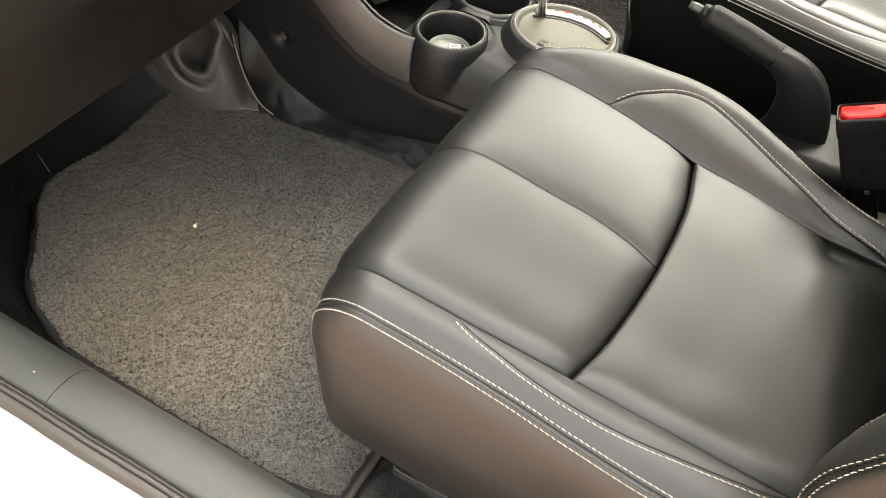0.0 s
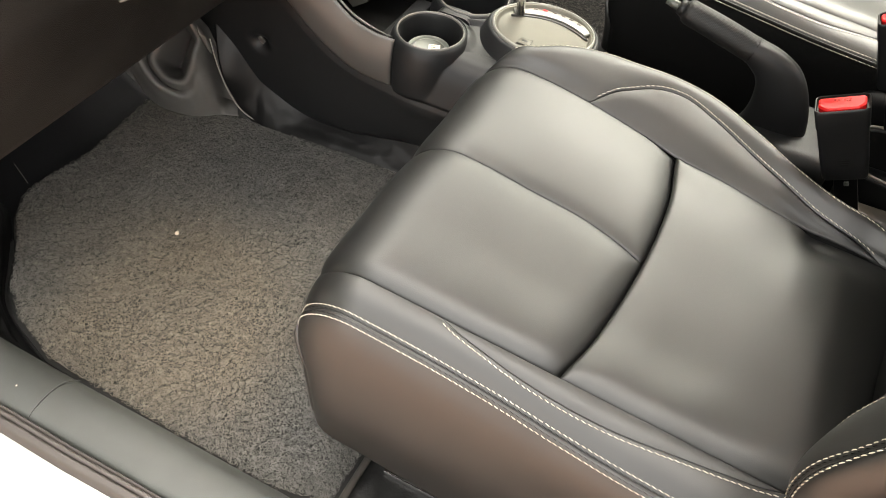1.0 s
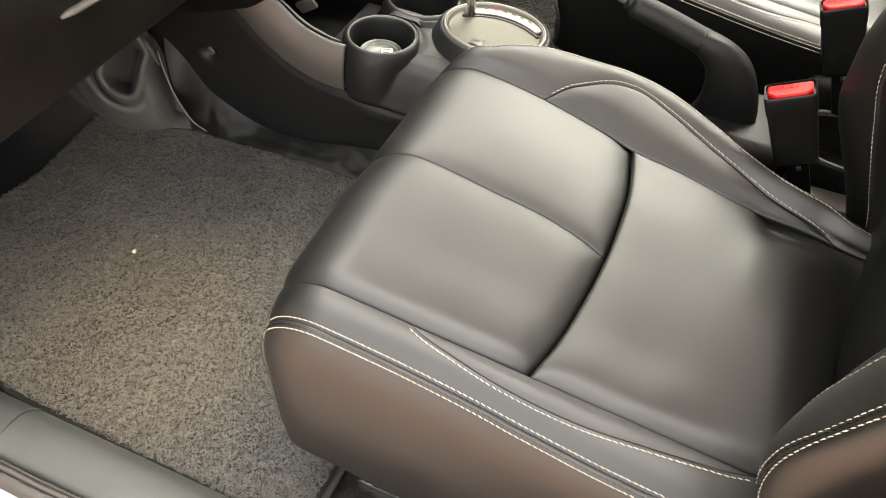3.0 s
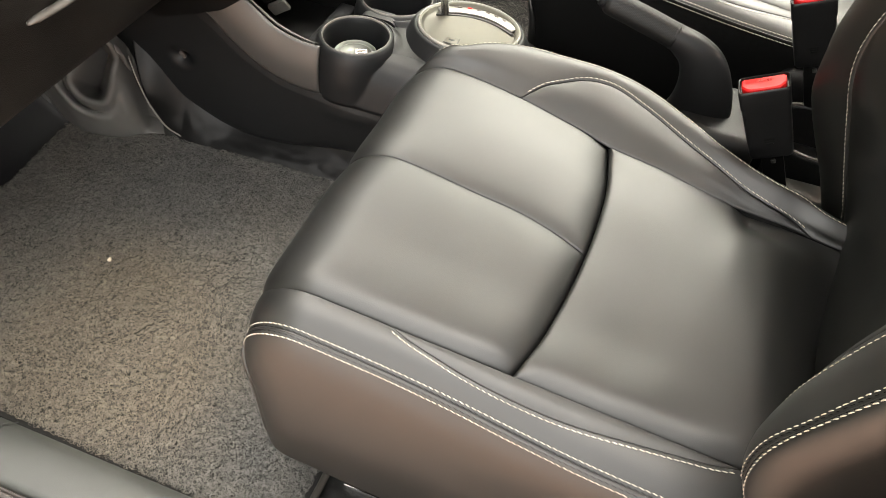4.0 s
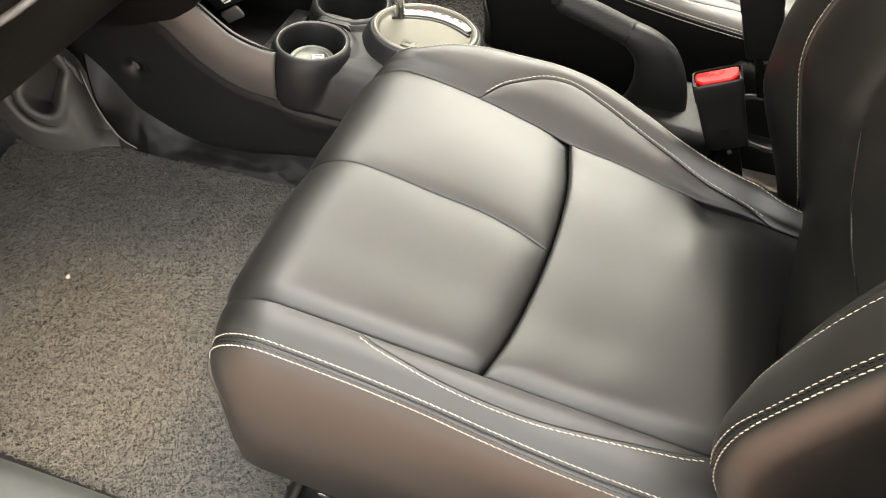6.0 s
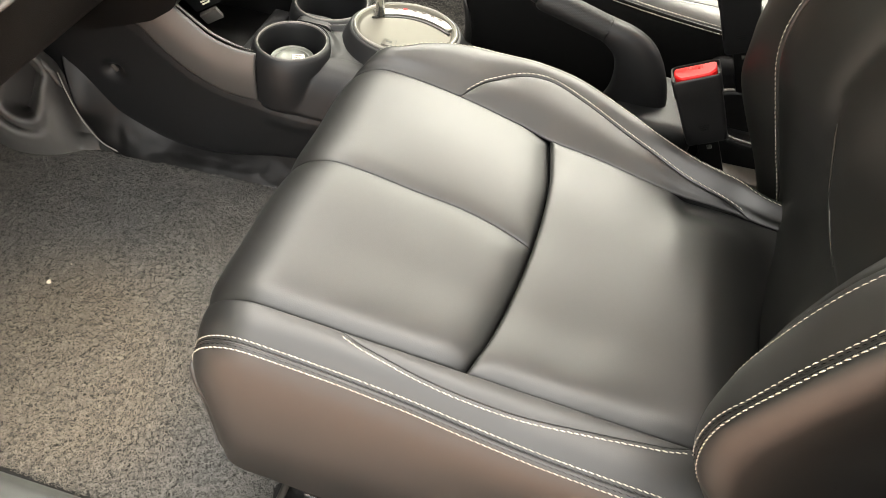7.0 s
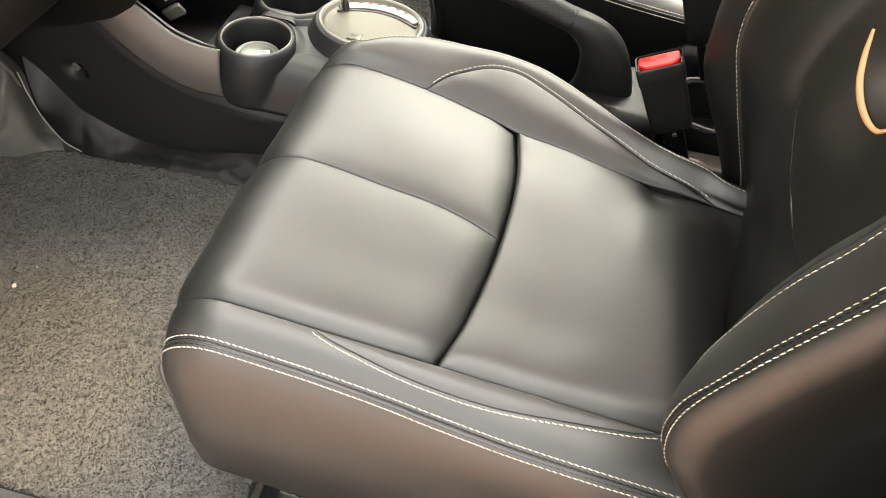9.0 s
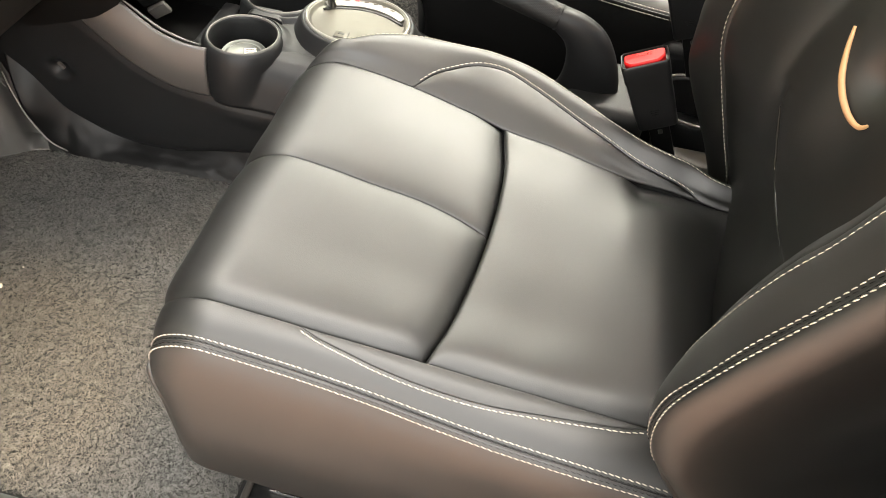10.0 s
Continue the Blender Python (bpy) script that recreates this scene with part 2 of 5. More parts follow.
def sheet(f, nu, nv, thick=0.0015):
    """A surface f(u, v) over the unit square, with thickness."""
    top = np.array([[f(i / (nu - 1), j / (nv - 1)) for j in range(nv)] for i in range(nu)], float)
    return slab(top, thick)


def slab(top, thick):
    nu, nv = top.shape[:2]
    du, dv = np.gradient(top, axis=0), np.gradient(top, axis=1)
    nrm = np.cross(du, dv)
    nrm /= np.linalg.norm(nrm, axis=2, keepdims=True) + 1e-12
    bot = top - nrm * thick
    verts = np.concatenate([top.reshape(-1, 3), bot.reshape(-1, 3)])
    n = nu * nv
    faces = []
    for i in range(nu - 1):
        for j in range(nv - 1):
            a, b, c, d = i * nv + j, (i + 1) * nv + j, (i + 1) * nv + j + 1, i * nv + j + 1
            faces += [(a, b, c, d), (n + a, n + d, n + c, n + b)]
    for i in range(nu - 1):
        a, b = i * nv, (i + 1) * nv
        faces += [(b, a, n + a, n + b)]
        a, b = i * nv + nv - 1, (i + 1) * nv + nv - 1
        faces += [(a, b, n + b, n + a)]
    for j in range(nv - 1):
        faces += [(j, j + 1, n + j + 1, n + j)]
        a = (nu - 1) * nv + j
        faces += [(a + 1, a, n + a, n + a + 1)]
    return verts, faces


# ---- upholstery: panels sewn over a lofted form ----
class Form:
    """A soft form lofted over ribs; a runs along the ribs in metres, v counts across them."""

    def __init__(self, ribs, mid):
        self.ribs = ribs
        chord = np.linalg.norm(np.diff(ribs(np.array([mid]))[0], axis=0), axis=1)
        self.u = np.concatenate([[0], np.cumsum(np.maximum(chord, 0.004))])

    def at(self, a, v):
        shape = np.shape(a)
        a, v = np.ravel(a), np.ravel(v)
        P = self.ribs(a)
        U = self.u
        K = len(U)
        i = np.clip(np.floor(v).astype(int), 0, K - 2)
        t = np.clip(v - i, 0, 1)[:, None]
        rows = np.arange(len(a))

        def slope(k):
            lo, hi = np.clip(k - 1, 0, K - 1), np.clip(k + 1, 0, K - 1)
            s1 = (P[rows, k] - P[rows, lo]) / np.maximum(U[k] - U[lo], 1e-6)[:, None]
            s2 = (P[rows, hi] - P[rows, k]) / np.maximum(U[hi] - U[k], 1e-6)[:, None]
            s1 = np.where((k == 0)[:, None], s2, s1)
            s2 = np.where((k == K - 1)[:, None], s1, s2)
            return 0.5 * (s1 + s2)

        h = (U[i + 1] - U[i])[:, None]
        out = (2 * t**3 - 3 * t**2 + 1) * P[rows, i] + (t**3 - 2 * t**2 + t) * h * slope(i) + (3 * t**2 - 2 * t**3) * P[rows, i + 1] + (t**3 - t**2) * h * slope(i + 1)
        return out.reshape(*shape, 3)


def clustered(length, seam_lo, seam_hi, step, r):
    """Fractions from 0 to 1, closer together at sewn borders."""
    near = np.array([0, 0.04, 0.13, 0.28, 0.5, 0.8, 1.2, 1.8]) * r / length
    n = max(4, int(length / step))
    mid = np.linspace(0, 1, n + 1)
    lo, hi = (near[-1] + 0.3 / n if seam_lo else -1), (1 - near[-1] - 0.3 / n if seam_hi else 2)
    mid = mid[(mid > lo) & (mid < hi)]
    return np.concatenate([near if seam_lo else [], mid, (1 - near[::-1]) if seam_hi else []])


class Panel:
    """One piece of leather: dom(p, q) gives its (a, v) on the form; its sewn borders plunge into the seam."""

    def __init__(self, form, dom, seams=(1, 1, 1, 1), r=0.006, puff=0.004, soft=0.03, step=0.006, extra=None, rolls=()):
        g = np.linspace(0, 1, 25)
        pp, qq = np.meshgrid(g, g, indexing="ij")
        B = form.at(*dom(pp, qq))
        wide = np.linalg.norm(np.diff(B, axis=0), axis=2).sum(0).mean()
        long = np.linalg.norm(np.diff(B, axis=1), axis=2).sum(1).mean()
        rr = r if isinstance(r, tuple) else (r, r, r, r)
        p = clustered(max(wide, 0.01), seams[0], seams[1], step, max(rr[:2]))
        q = clustered(max(long, 0.01), seams[2], seams[3], step, max(rr[2:]))
        pp, qq = np.meshgrid(p, q, indexing="ij")
        B = form.at(*dom(pp, qq))
        dp = np.concatenate([np.zeros((1, len(q))), np.cumsum(np.linalg.norm(np.diff(B, axis=0), axis=2), 0)])
        dq = np.concatenate([np.zeros((len(p), 1)), np.cumsum(np.linalg.norm(np.diff(B, axis=1), axis=2), 1)], 1)
        far = np.full(pp.shape, 1.0)
        parts = [dp if seams[0] else far, dp[-1:] - dp if seams[1] else far, dq if seams[2] else far, dq[:, -1:] - dq if seams[3] else far]
        up = np.zeros(pp.shape)
        for d, e in zip(parts, rr):
            k = np.clip(d / e, 0, 1)
            up += -min(e, 0.006) * 0.95 * (1 - np.sqrt(1 - (1 - k) ** 2))
        for i, wide_roll, sink in rolls:
            up -= sink * (1 - np.clip(parts[i] / wide_roll, 0, 1)) ** 2.2
        d = np.minimum.reduce(parts)
        up += puff * (1 - np.exp(-d / soft))
        if extra is not None:
            up += extra(pp, qq)
        # slight unevenness of the hide, and puckers drawn in by the thread
        X, Y, Z = B[..., 0], B[..., 1], B[..., 2]
        up += 0.00016 * (np.sin(47 * X + 31 * Y + 1.3) + np.sin(61 * Y - 43 * Z + 0.4) + np.sin(83 * X - 29 * Z + 2.2 * np.sin(25 * Y)))
        run = dp + dq
        up += 0.00016 * np.sin(520 * run + 3 * np.sin(60 * run)) * np.exp(-d / 0.007)
        da, dv = np.gradient(B, axis=1), np.gradient(B, axis=0)
        n = np.cross(da, dv)
        self.n = n / (np.linalg.norm(n, axis=2, keepdims=True) + 1e-12)
        self.grid, self.dp, self.dq = B + self.n * up[..., None], dp, dq

    def mesh(self):
        nu, nv = self.grid.shape[:2]
        idx = np.arange(nu * nv).reshape(nu, nv)
        faces = np.stack([idx[:-1, :-1], idx[:-1, 1:], idx[1:, 1:], idx[1:, :-1]], -1).reshape(-1, 4)
        return self.grid.reshape(-1, 3), faces

    def line(self, border, offset):
        """A line on the panel at an offset from a border: p0, p1, q0 or q1."""
        G, N, D = self.grid, self.n, (self.dp if border[0] == "p" else self.dq.T)
        if border[0] == "q":
            G, N = G.transpose(1, 0, 2), N.transpose(1, 0, 2)
        pts, nrm = [], []
        for j in range(G.shape[1]):
            d = D[:, j] if border[1] == "0" else D[-1, j] - D[:, j]
            o = np.argsort(d)
            w = min(offset, 0.5 * d.max())
            pts.append([np.interp(w, d[o], G[o, j, k]) for k in range(3)])
            nrm.append([np.interp(w, d[o], N[o, j, k]) for k in range(3)])
        return np.array(pts), np.array(nrm)


def stitches(lines, pitch=0.0058, length=0.0046, radius=0.00060):
    """Rows of short threads lying on the leather along the lines."""
    verts, faces = [], []
    rng = random.Random(5)
    ring = [(0.0, 0.25), (0.18, 0.85), (0.5, 1.0), (0.82, 0.85), (1.0, 0.25)]
    for pts, nrm in lines:
        s = np.concatenate([[0], np.cumsum(np.linalg.norm(np.diff(pts, axis=0), axis=1))])
        for k in range(int(s[-1] / pitch)):
            s0 = k * pitch + rng.uniform(-0.0003, 0.0003)
            a = np.array([np.interp(s0, s, pts[:, i]) for i in range(3)])
            b = np.array([np.interp(s0 + length, s, pts[:, i]) for i in range(3)])
            n = np.array([np.interp(s0, s, nrm[:, i]) for i in range(3)])
            n /= np.linalg.norm(n) + 1e-9
            t = (b - a) / (np.linalg.norm(b - a) + 1e-9)
            w = np.cross(t, n)
            w /= np.linalg.norm(w) + 1e-9
            skew = w * rng.uniform(0.0002, 0.0005)
            base = len(verts)
            for f, g in ring:
                c = a + (b - a) * f + n * (0.0004 * g) + skew * (f - 0.5) * 2
                for m in range(5):
                    ang = 2 * math.pi * m / 5
                    verts.append(c + radius * g * (math.cos(ang) * w + 0.8 * math.sin(ang) * n))
            for r in range(len(ring) - 1):
                for m in range(5):
                    m2 = (m + 1) % 5
                    faces.append((base + r * 5 + m, base + r * 5 + m2, base + (r + 1) * 5 + m2, base + (r + 1) * 5 + m))
            faces.append(tuple(base + m for m in range(4, -1, -1)))
            faces.append(tuple(base + 20 + m for m in range(5)))
    return verts, faces


# ---- car shell: floor, sill, pillars, roof, doors ----
ground = tagged(part("ground", ([(-60, -60, -0.34), (60, -60, -0.34), (60, 60, -0.34), (-60, 60, -0.34)], [(0, 1, 2, 3)]), GROUND), "brown concrete ground round the car", "ground", kind="structure")
floor = tagged(part("floor", box(-0.95, 1.6, -0.015, 1.30, -0.05, -0.014, 0), FLOORVINYL), "black vinyl car floor", "floor", kind="structure")
roof = tagged(part("ceiling", box(-0.28, 1.65, 0.22, 1.12, 1.20, 1.24, 0.012), HEADLINER), "pale grey cloth headliner", "ceiling", kind="structure")
far_door = tagged(part("wall_far_door", box(-0.62, 1.62, 1.29, 1.36, -0.3, 0.60, 0.02), DASH), "dark far door trim", "door trim", kind="structure")
rear_wall = tagged(part("wall_rear_bench", box(1.10, 1.62, 0.0, 1.27, -0.02, 0.72, 0.04), DASH), "dark rear bench", "rear bench", kind="structure")
rear_door = tagged(part("wall_rear_door", box(0.75, 1.62, -0.20, -0.055, -0.3, 0.66, 0.02), DASH), "dark closed rear door", "door trim", kind="structure")
firewall = tagged(part("wall_firewall", box(-0.98, -0.93, -0.06, 1.30, -0.3, 0.84, 0), DASH), "dark firewall", "firewall", kind="structure")
# unseen, added to block sky through the windscreen and darken the seat's reflections
blocker_ahead = tagged(part("blocker_ahead", box(-4.2, -4.0, -7.0, 9.0, -0.34, 6.5, 0), BLOCKGREEN), "unseen green-grey blocker added ahead of the car", "wall", kind="structure")
# unseen, added to hold back low light from the open door side
blocker_beside = tagged(part("blocker_beside", box(-9.0, 9.0, -4.8, -4.6, -0.34, 0.75, 0), BLOCKBROWN), "unseen low brown blocker added across from the open door", "wall", kind="structure")
window_far = tagged(part("window_far", box(-0.55, 1.60, 1.262, 1.266, 0.60, 1.22, 0), GLASS), "tinted glass of the far door windows", "window", kind="structure")
open_door = thing("door_near", "open front door, dark trim inside and white outside", "car door", kind="structure")
swing = pose(-0.80, -0.14, 0, 0, 0, -112)
part("door_trim", moved(box(0.0, 1.02, -0.10, -0.004, -0.20, 0.60, 0.02), swing), DASH, open_door)
part("door_skin", moved(box(0.0, 1.03, 0.0, 0.035, -0.22, 0.61, 0.01), swing), WHITE, open_door, "white painted door skin")
part("door_glass", moved(box(0.02, 0.95, -0.010, -0.006, 0.60, 1.05, 0), swing), GLASS, open_door, "tinted door glass")
far_pillar = tagged(part("pillar_far", box(0.76, 0.84, 1.20, 1.28, 0.55, 1.0, 0.012), HEADLINER), "grey far door pillar", "pillar", kind="structure")


def pillar_trim():
    """The door pillar's grey lower cover, standing on the sill behind the seat, stretched to darken the backrest."""
    # outer corner reaches further forward than a pillar would, to block brown reflections
    prof = rounded([(0.499, -0.034), (0.512, -0.014), (0.535, -0.005), (0.74, -0.005), (0.74, -0.20), (0.445, -0.20), (0.470, -0.10), (0.490, -0.055)], 0.012, 4)
    bm = bmesh.new()
    levels = [(0.03, -0.012), (0.30, -0.006), (0.45, 0.0), (0.62, 0.012), (0.85, 0.06), (1.12, 0.10)]
    rings = [[bm.verts.new((x + 0.026 + dx, y, z)) for x, y in prof] for z, dx in levels]
    for a, b in zip(rings, rings[1:]):
        for i in range(len(prof)):
            j = (i + 1) % len(prof)
            bm.faces.new((a[i], a[j], b[j], b[i]))
    bm.faces.new(rings[0])
    bm.faces.new(rings[-1])
    tagged(part("pillar_near", bm, PILLAR), "dark grey plastic door pillar cover", "pillar", kind="structure")


pillar_trim()
# unseen far pillar made thick, black and set back to darken the cushion's front reflection
for yy, nm, back, thick, mat, colour in ((0.0, "pillar_windscreen", 0.0, 0.035, HEADLINER, "grey"), (1.27, "pillar_windscreen_far", 0.07, 0.075, PILLAR, "black")):
    p = [(-0.93 + back, yy, 0.72), (-0.6 + back, 0.02 + yy * 0.95, 1.0), (-0.27 + back, 0.05 + yy * 0.82, 1.22)]
    tagged(part(nm, tube(smooth_path(p, 8), thick, 12), mat), colour + " windscreen pillar trim", "pillar", kind="structure")


def sill():
    """Door sill: grey plastic tread in two lengths, rubber seal, white painted body."""
    base = thing("door_sill", "grey plastic door sill with rubber seal and white paint", "door sill", kind="structure")

    def tread(x0, x1, lift):
        prof = rounded([(-0.012, -0.014), (-0.016, 0.030), (-0.034, 0.054 + lift), (-0.058, 0.061 + lift), (-0.084, 0.058 + lift), (-0.090, 0.050), (-0.090, -0.014)], 0.010, 4)
        return prism(prof, "x", x0, x1, 24, lambda s, a, z: (a + 0.012 * max(0.0, (-0.30 - s) / 0.3) ** 2 * (a > -0.05), z))

    part("front_tread", tread(-0.95, -0.2803, 0.0008), SILLGREY, base)
    part("rear_tread", tread(-0.2797, 0.75, 0.0), SILLGREY, base)
    joint = smooth_path([(-0.280, y, z) for y, z in ((-0.0165, 0.034), (-0.030, 0.0530), (-0.045, 0.0602), (-0.058, 0.0617), (-0.075, 0.0608), (-0.087, 0.0570))], 24)
    part("joint_edge", tube(joint, 0.00040, 6), ANCHOR, base, "pale edge of the tread joint")
    seal = [(-0.0895, 0.030), (-0.0895, 0.0555), (-0.0908, 0.0578), (-0.0924, 0.0565), (-0.0932, 0.0540), (-0.0943, 0.0572), (-0.0970, 0.0582), (-0.0988, 0.0562), (-0.0995, 0.0525), (-0.1008, 0.0560),
            (-0.1034, 0.0566), (-0.1048, 0.0552), (-0.1062, 0.0556), (-0.1090, 0.0532), (-0.1112, 0.0478), (-0.1130, 0.0400), (-0.1130, 0.030)]
    part("rubber_seal", prism(seal, "x", -0.95, 0.75, 40, lambda s, a, z: (a + 0.0006 * math.sin(37 * s), z + 0.0006 * math.sin(23 * s + 1))), RUBBER, base, "brown-grey rubber door seal", sharp=70)
    body = rounded([(-0.108, 0.043), (-0.150, 0.038), (-0.195, 0.012), (-0.215, -0.08), (-0.20, -0.22), (-0.09, -0.22), (-0.09, 0.040)], 0.02, 5)
    part("painted_body", prism(body, "x", -0.95, 1.6, 2), WHITE, base, "white painted car body under the seal")
    inner = rounded([(-0.015, -0.05), (-0.015, -0.02), (-0.09, -0.02), (-0.09, -0.05)], 0.002, 2)
    part("sill_core", prism(inner, "x", -0.95, 1.6, 2), PLASTIC, base)


sill()


# ---- the passenger seat ----
def cushion_form():
    xs = np.array([0.0, 0.05, 0.10, 0.154, 0.208, 0.26, 0.313, 0.355, 0.45, 0.60])
    y2 = spline(xs, [0.060, 0.061, 0.0615, 0.061, 0.059, 0.055, 0.051, 0.049, 0.047, 0.047])
    y7 = spline([0.0, 0.06, 0.126, 0.189, 0.265, 0.60], [0.290, 0.291, 0.2845, 0.279, 0.2625, 0.258])
    xi = [0.0, 0.036, 0.095, 0.137, 0.209, 0.252, 0.315, 0.383, 0.468, 0.51, 0.60]
    y9 = spline(xi, [0.460, 0.458, 0.453, 0.447, 0.434, 0.422, 0.418, 0.409, 0.408, 0.402, 0.400])
    z9 = spline(xi, [0.328, 0.326, 0.3215, 0.318, 0.310, 0.306, 0.2985, 0.290, 0.281, 0.2765, 0.272])
    xe = [0.0, 0.047, 0.081, 0.112, 0.18, 0.255, 0.331, 0.368, 0.403, 0.436, 0.468, 0.494, 0.60]
    y11 = spline(xe, [0.470, 0.485, 0.505, 0.515, 0.522, 0.520, 0.495, 0.473, 0.457, 0.446, 0.439, 0.425, 0.42])
    z11 = spline(xe, [0.331, 0.336, 0.339, 0.340, 0.337, 0.331, 0.3165, 0.3115, 0.308, 0.3055, 0.303, 0.301, 0.288])
    reach = np.array([0.034, 0.038, 0.058, 0.059, 0.060, 0.062, 0.064, 0.064, 0.062, 0.058, 0.048, 0.040, 0.036, 0.036])
    drop = np.array([0.0, 0.004, 0.058, 0.058, 0.058, 0.058, 0.058, 0.058, 0.058, 0.058, 0.058, 0.058, 0.004, 0.0])
    down = np.array([0.0, 0.0, 1, 1, 1, 1, 1, 1, 1, 1, 1, 1, 0.0, 0.0])
    FR = 0.05

    def ribs(a):
        x = FR + np.clip(a, 0, None)
        top = 0.317 - 0.08 * x
        b2, c7, s9, e11, h9, h11 = y2(x) - 0.006, y7(x), y9(x), y11(x), z9(x), z11(x)
        seam5 = np.full_like(x, 0.093)
        sag = 0.004 * np.clip((x - 0.22) / 0.14, 0, 1) ** 2 * (3 - 2 * np.clip((x - 0.22) / 0.14, 0, 1))
        back = np.clip((x - 0.30) / 0.20, 0, 1)
        sag = sag - 0.016 * back * back * (3 - 2 * back)
        fall = np.clip((x - 0.435) / 0.085, 0, 1)
        sag = sag + 0.070 * fall * fall
        nose = np.clip((0.15 - x) / 0.10, 0, 1) ** 2
        dent = np.exp(-(((x - 0.407) / np.where(x < 0.407, 0.018, 0.040)) ** 2))
        h9 = h9 - 0.0015 * dent
        over = np.clip((x - 0.05) / 0.16, 0, 1) ** 2 * np.clip((0.46 - x) / 0.08, 0, 1)
        dip = 0.0045 * np.exp(-(((x - 0.24) / 0.13) ** 2))
        Y = [np.full_like(x, 0.036), np.full_like(x, 0.035), b2, b2 + 0.0085, b2 * 0.4 + 0.056, seam5, 0.5 * (seam5 + c7), c7, 0.5 * (c7 + s9), s9,
             0.5 * (s9 + e11) - 0.004, e11 - over * 0.003, e11 + 0.006, e11 - 0.004]
        Z = [0.114 - 0.09 * x, np.full_like(x, 0.195), top - 0.0215 - dip, top - 0.0145 - dip, top - 0.0050, top, top + 0.001 - sag, top + 0.003 - sag - 0.0015 * nose, 0.5 * (top + h9) + 0.002 - 0.6 * sag + 0.0035 * dent - 0.006 * nose, h9 - 0.002 * nose,
             0.5 * (h9 + h11) + 0.004 - 0.004 * np.clip((x - 0.26) / 0.12, 0, 1), h11 + over * 0.004, np.full_like(x, 0.2), np.full_like(x, 0.1)]
        Y, Z = np.stack(Y, 1), np.stack(Z, 1)
        X = np.repeat(x[:, None], 14, 1)
        th = np.clip(-a / 0.091, 0, 1)[:, None] * math.pi / 2
        below = np.clip(-a - 0.091, 0, None)[:, None]
        X = X - reach * np.sin(th) + 0.08 * below * down
        Z = Z - drop * (1 - np.cos(th)) - below * down
        mid = 0.27
        Y = Y + (mid - Y) * 0.06 * (1 - np.cos(th)) * (np.abs(Y - mid) / 0.23) ** 3
        return np.stack([X, Y, Z], 2)

    return Form(ribs, 0.2)


def welt(panel, border, lift, radius, low=None):
    pts, nrm = panel.line(border, 0.0)
    if low:
        keep = pts[:, 2] > low
        pts, nrm = pts[keep], nrm[keep]
    return tube(pts + nrm * lift, radius, 6)


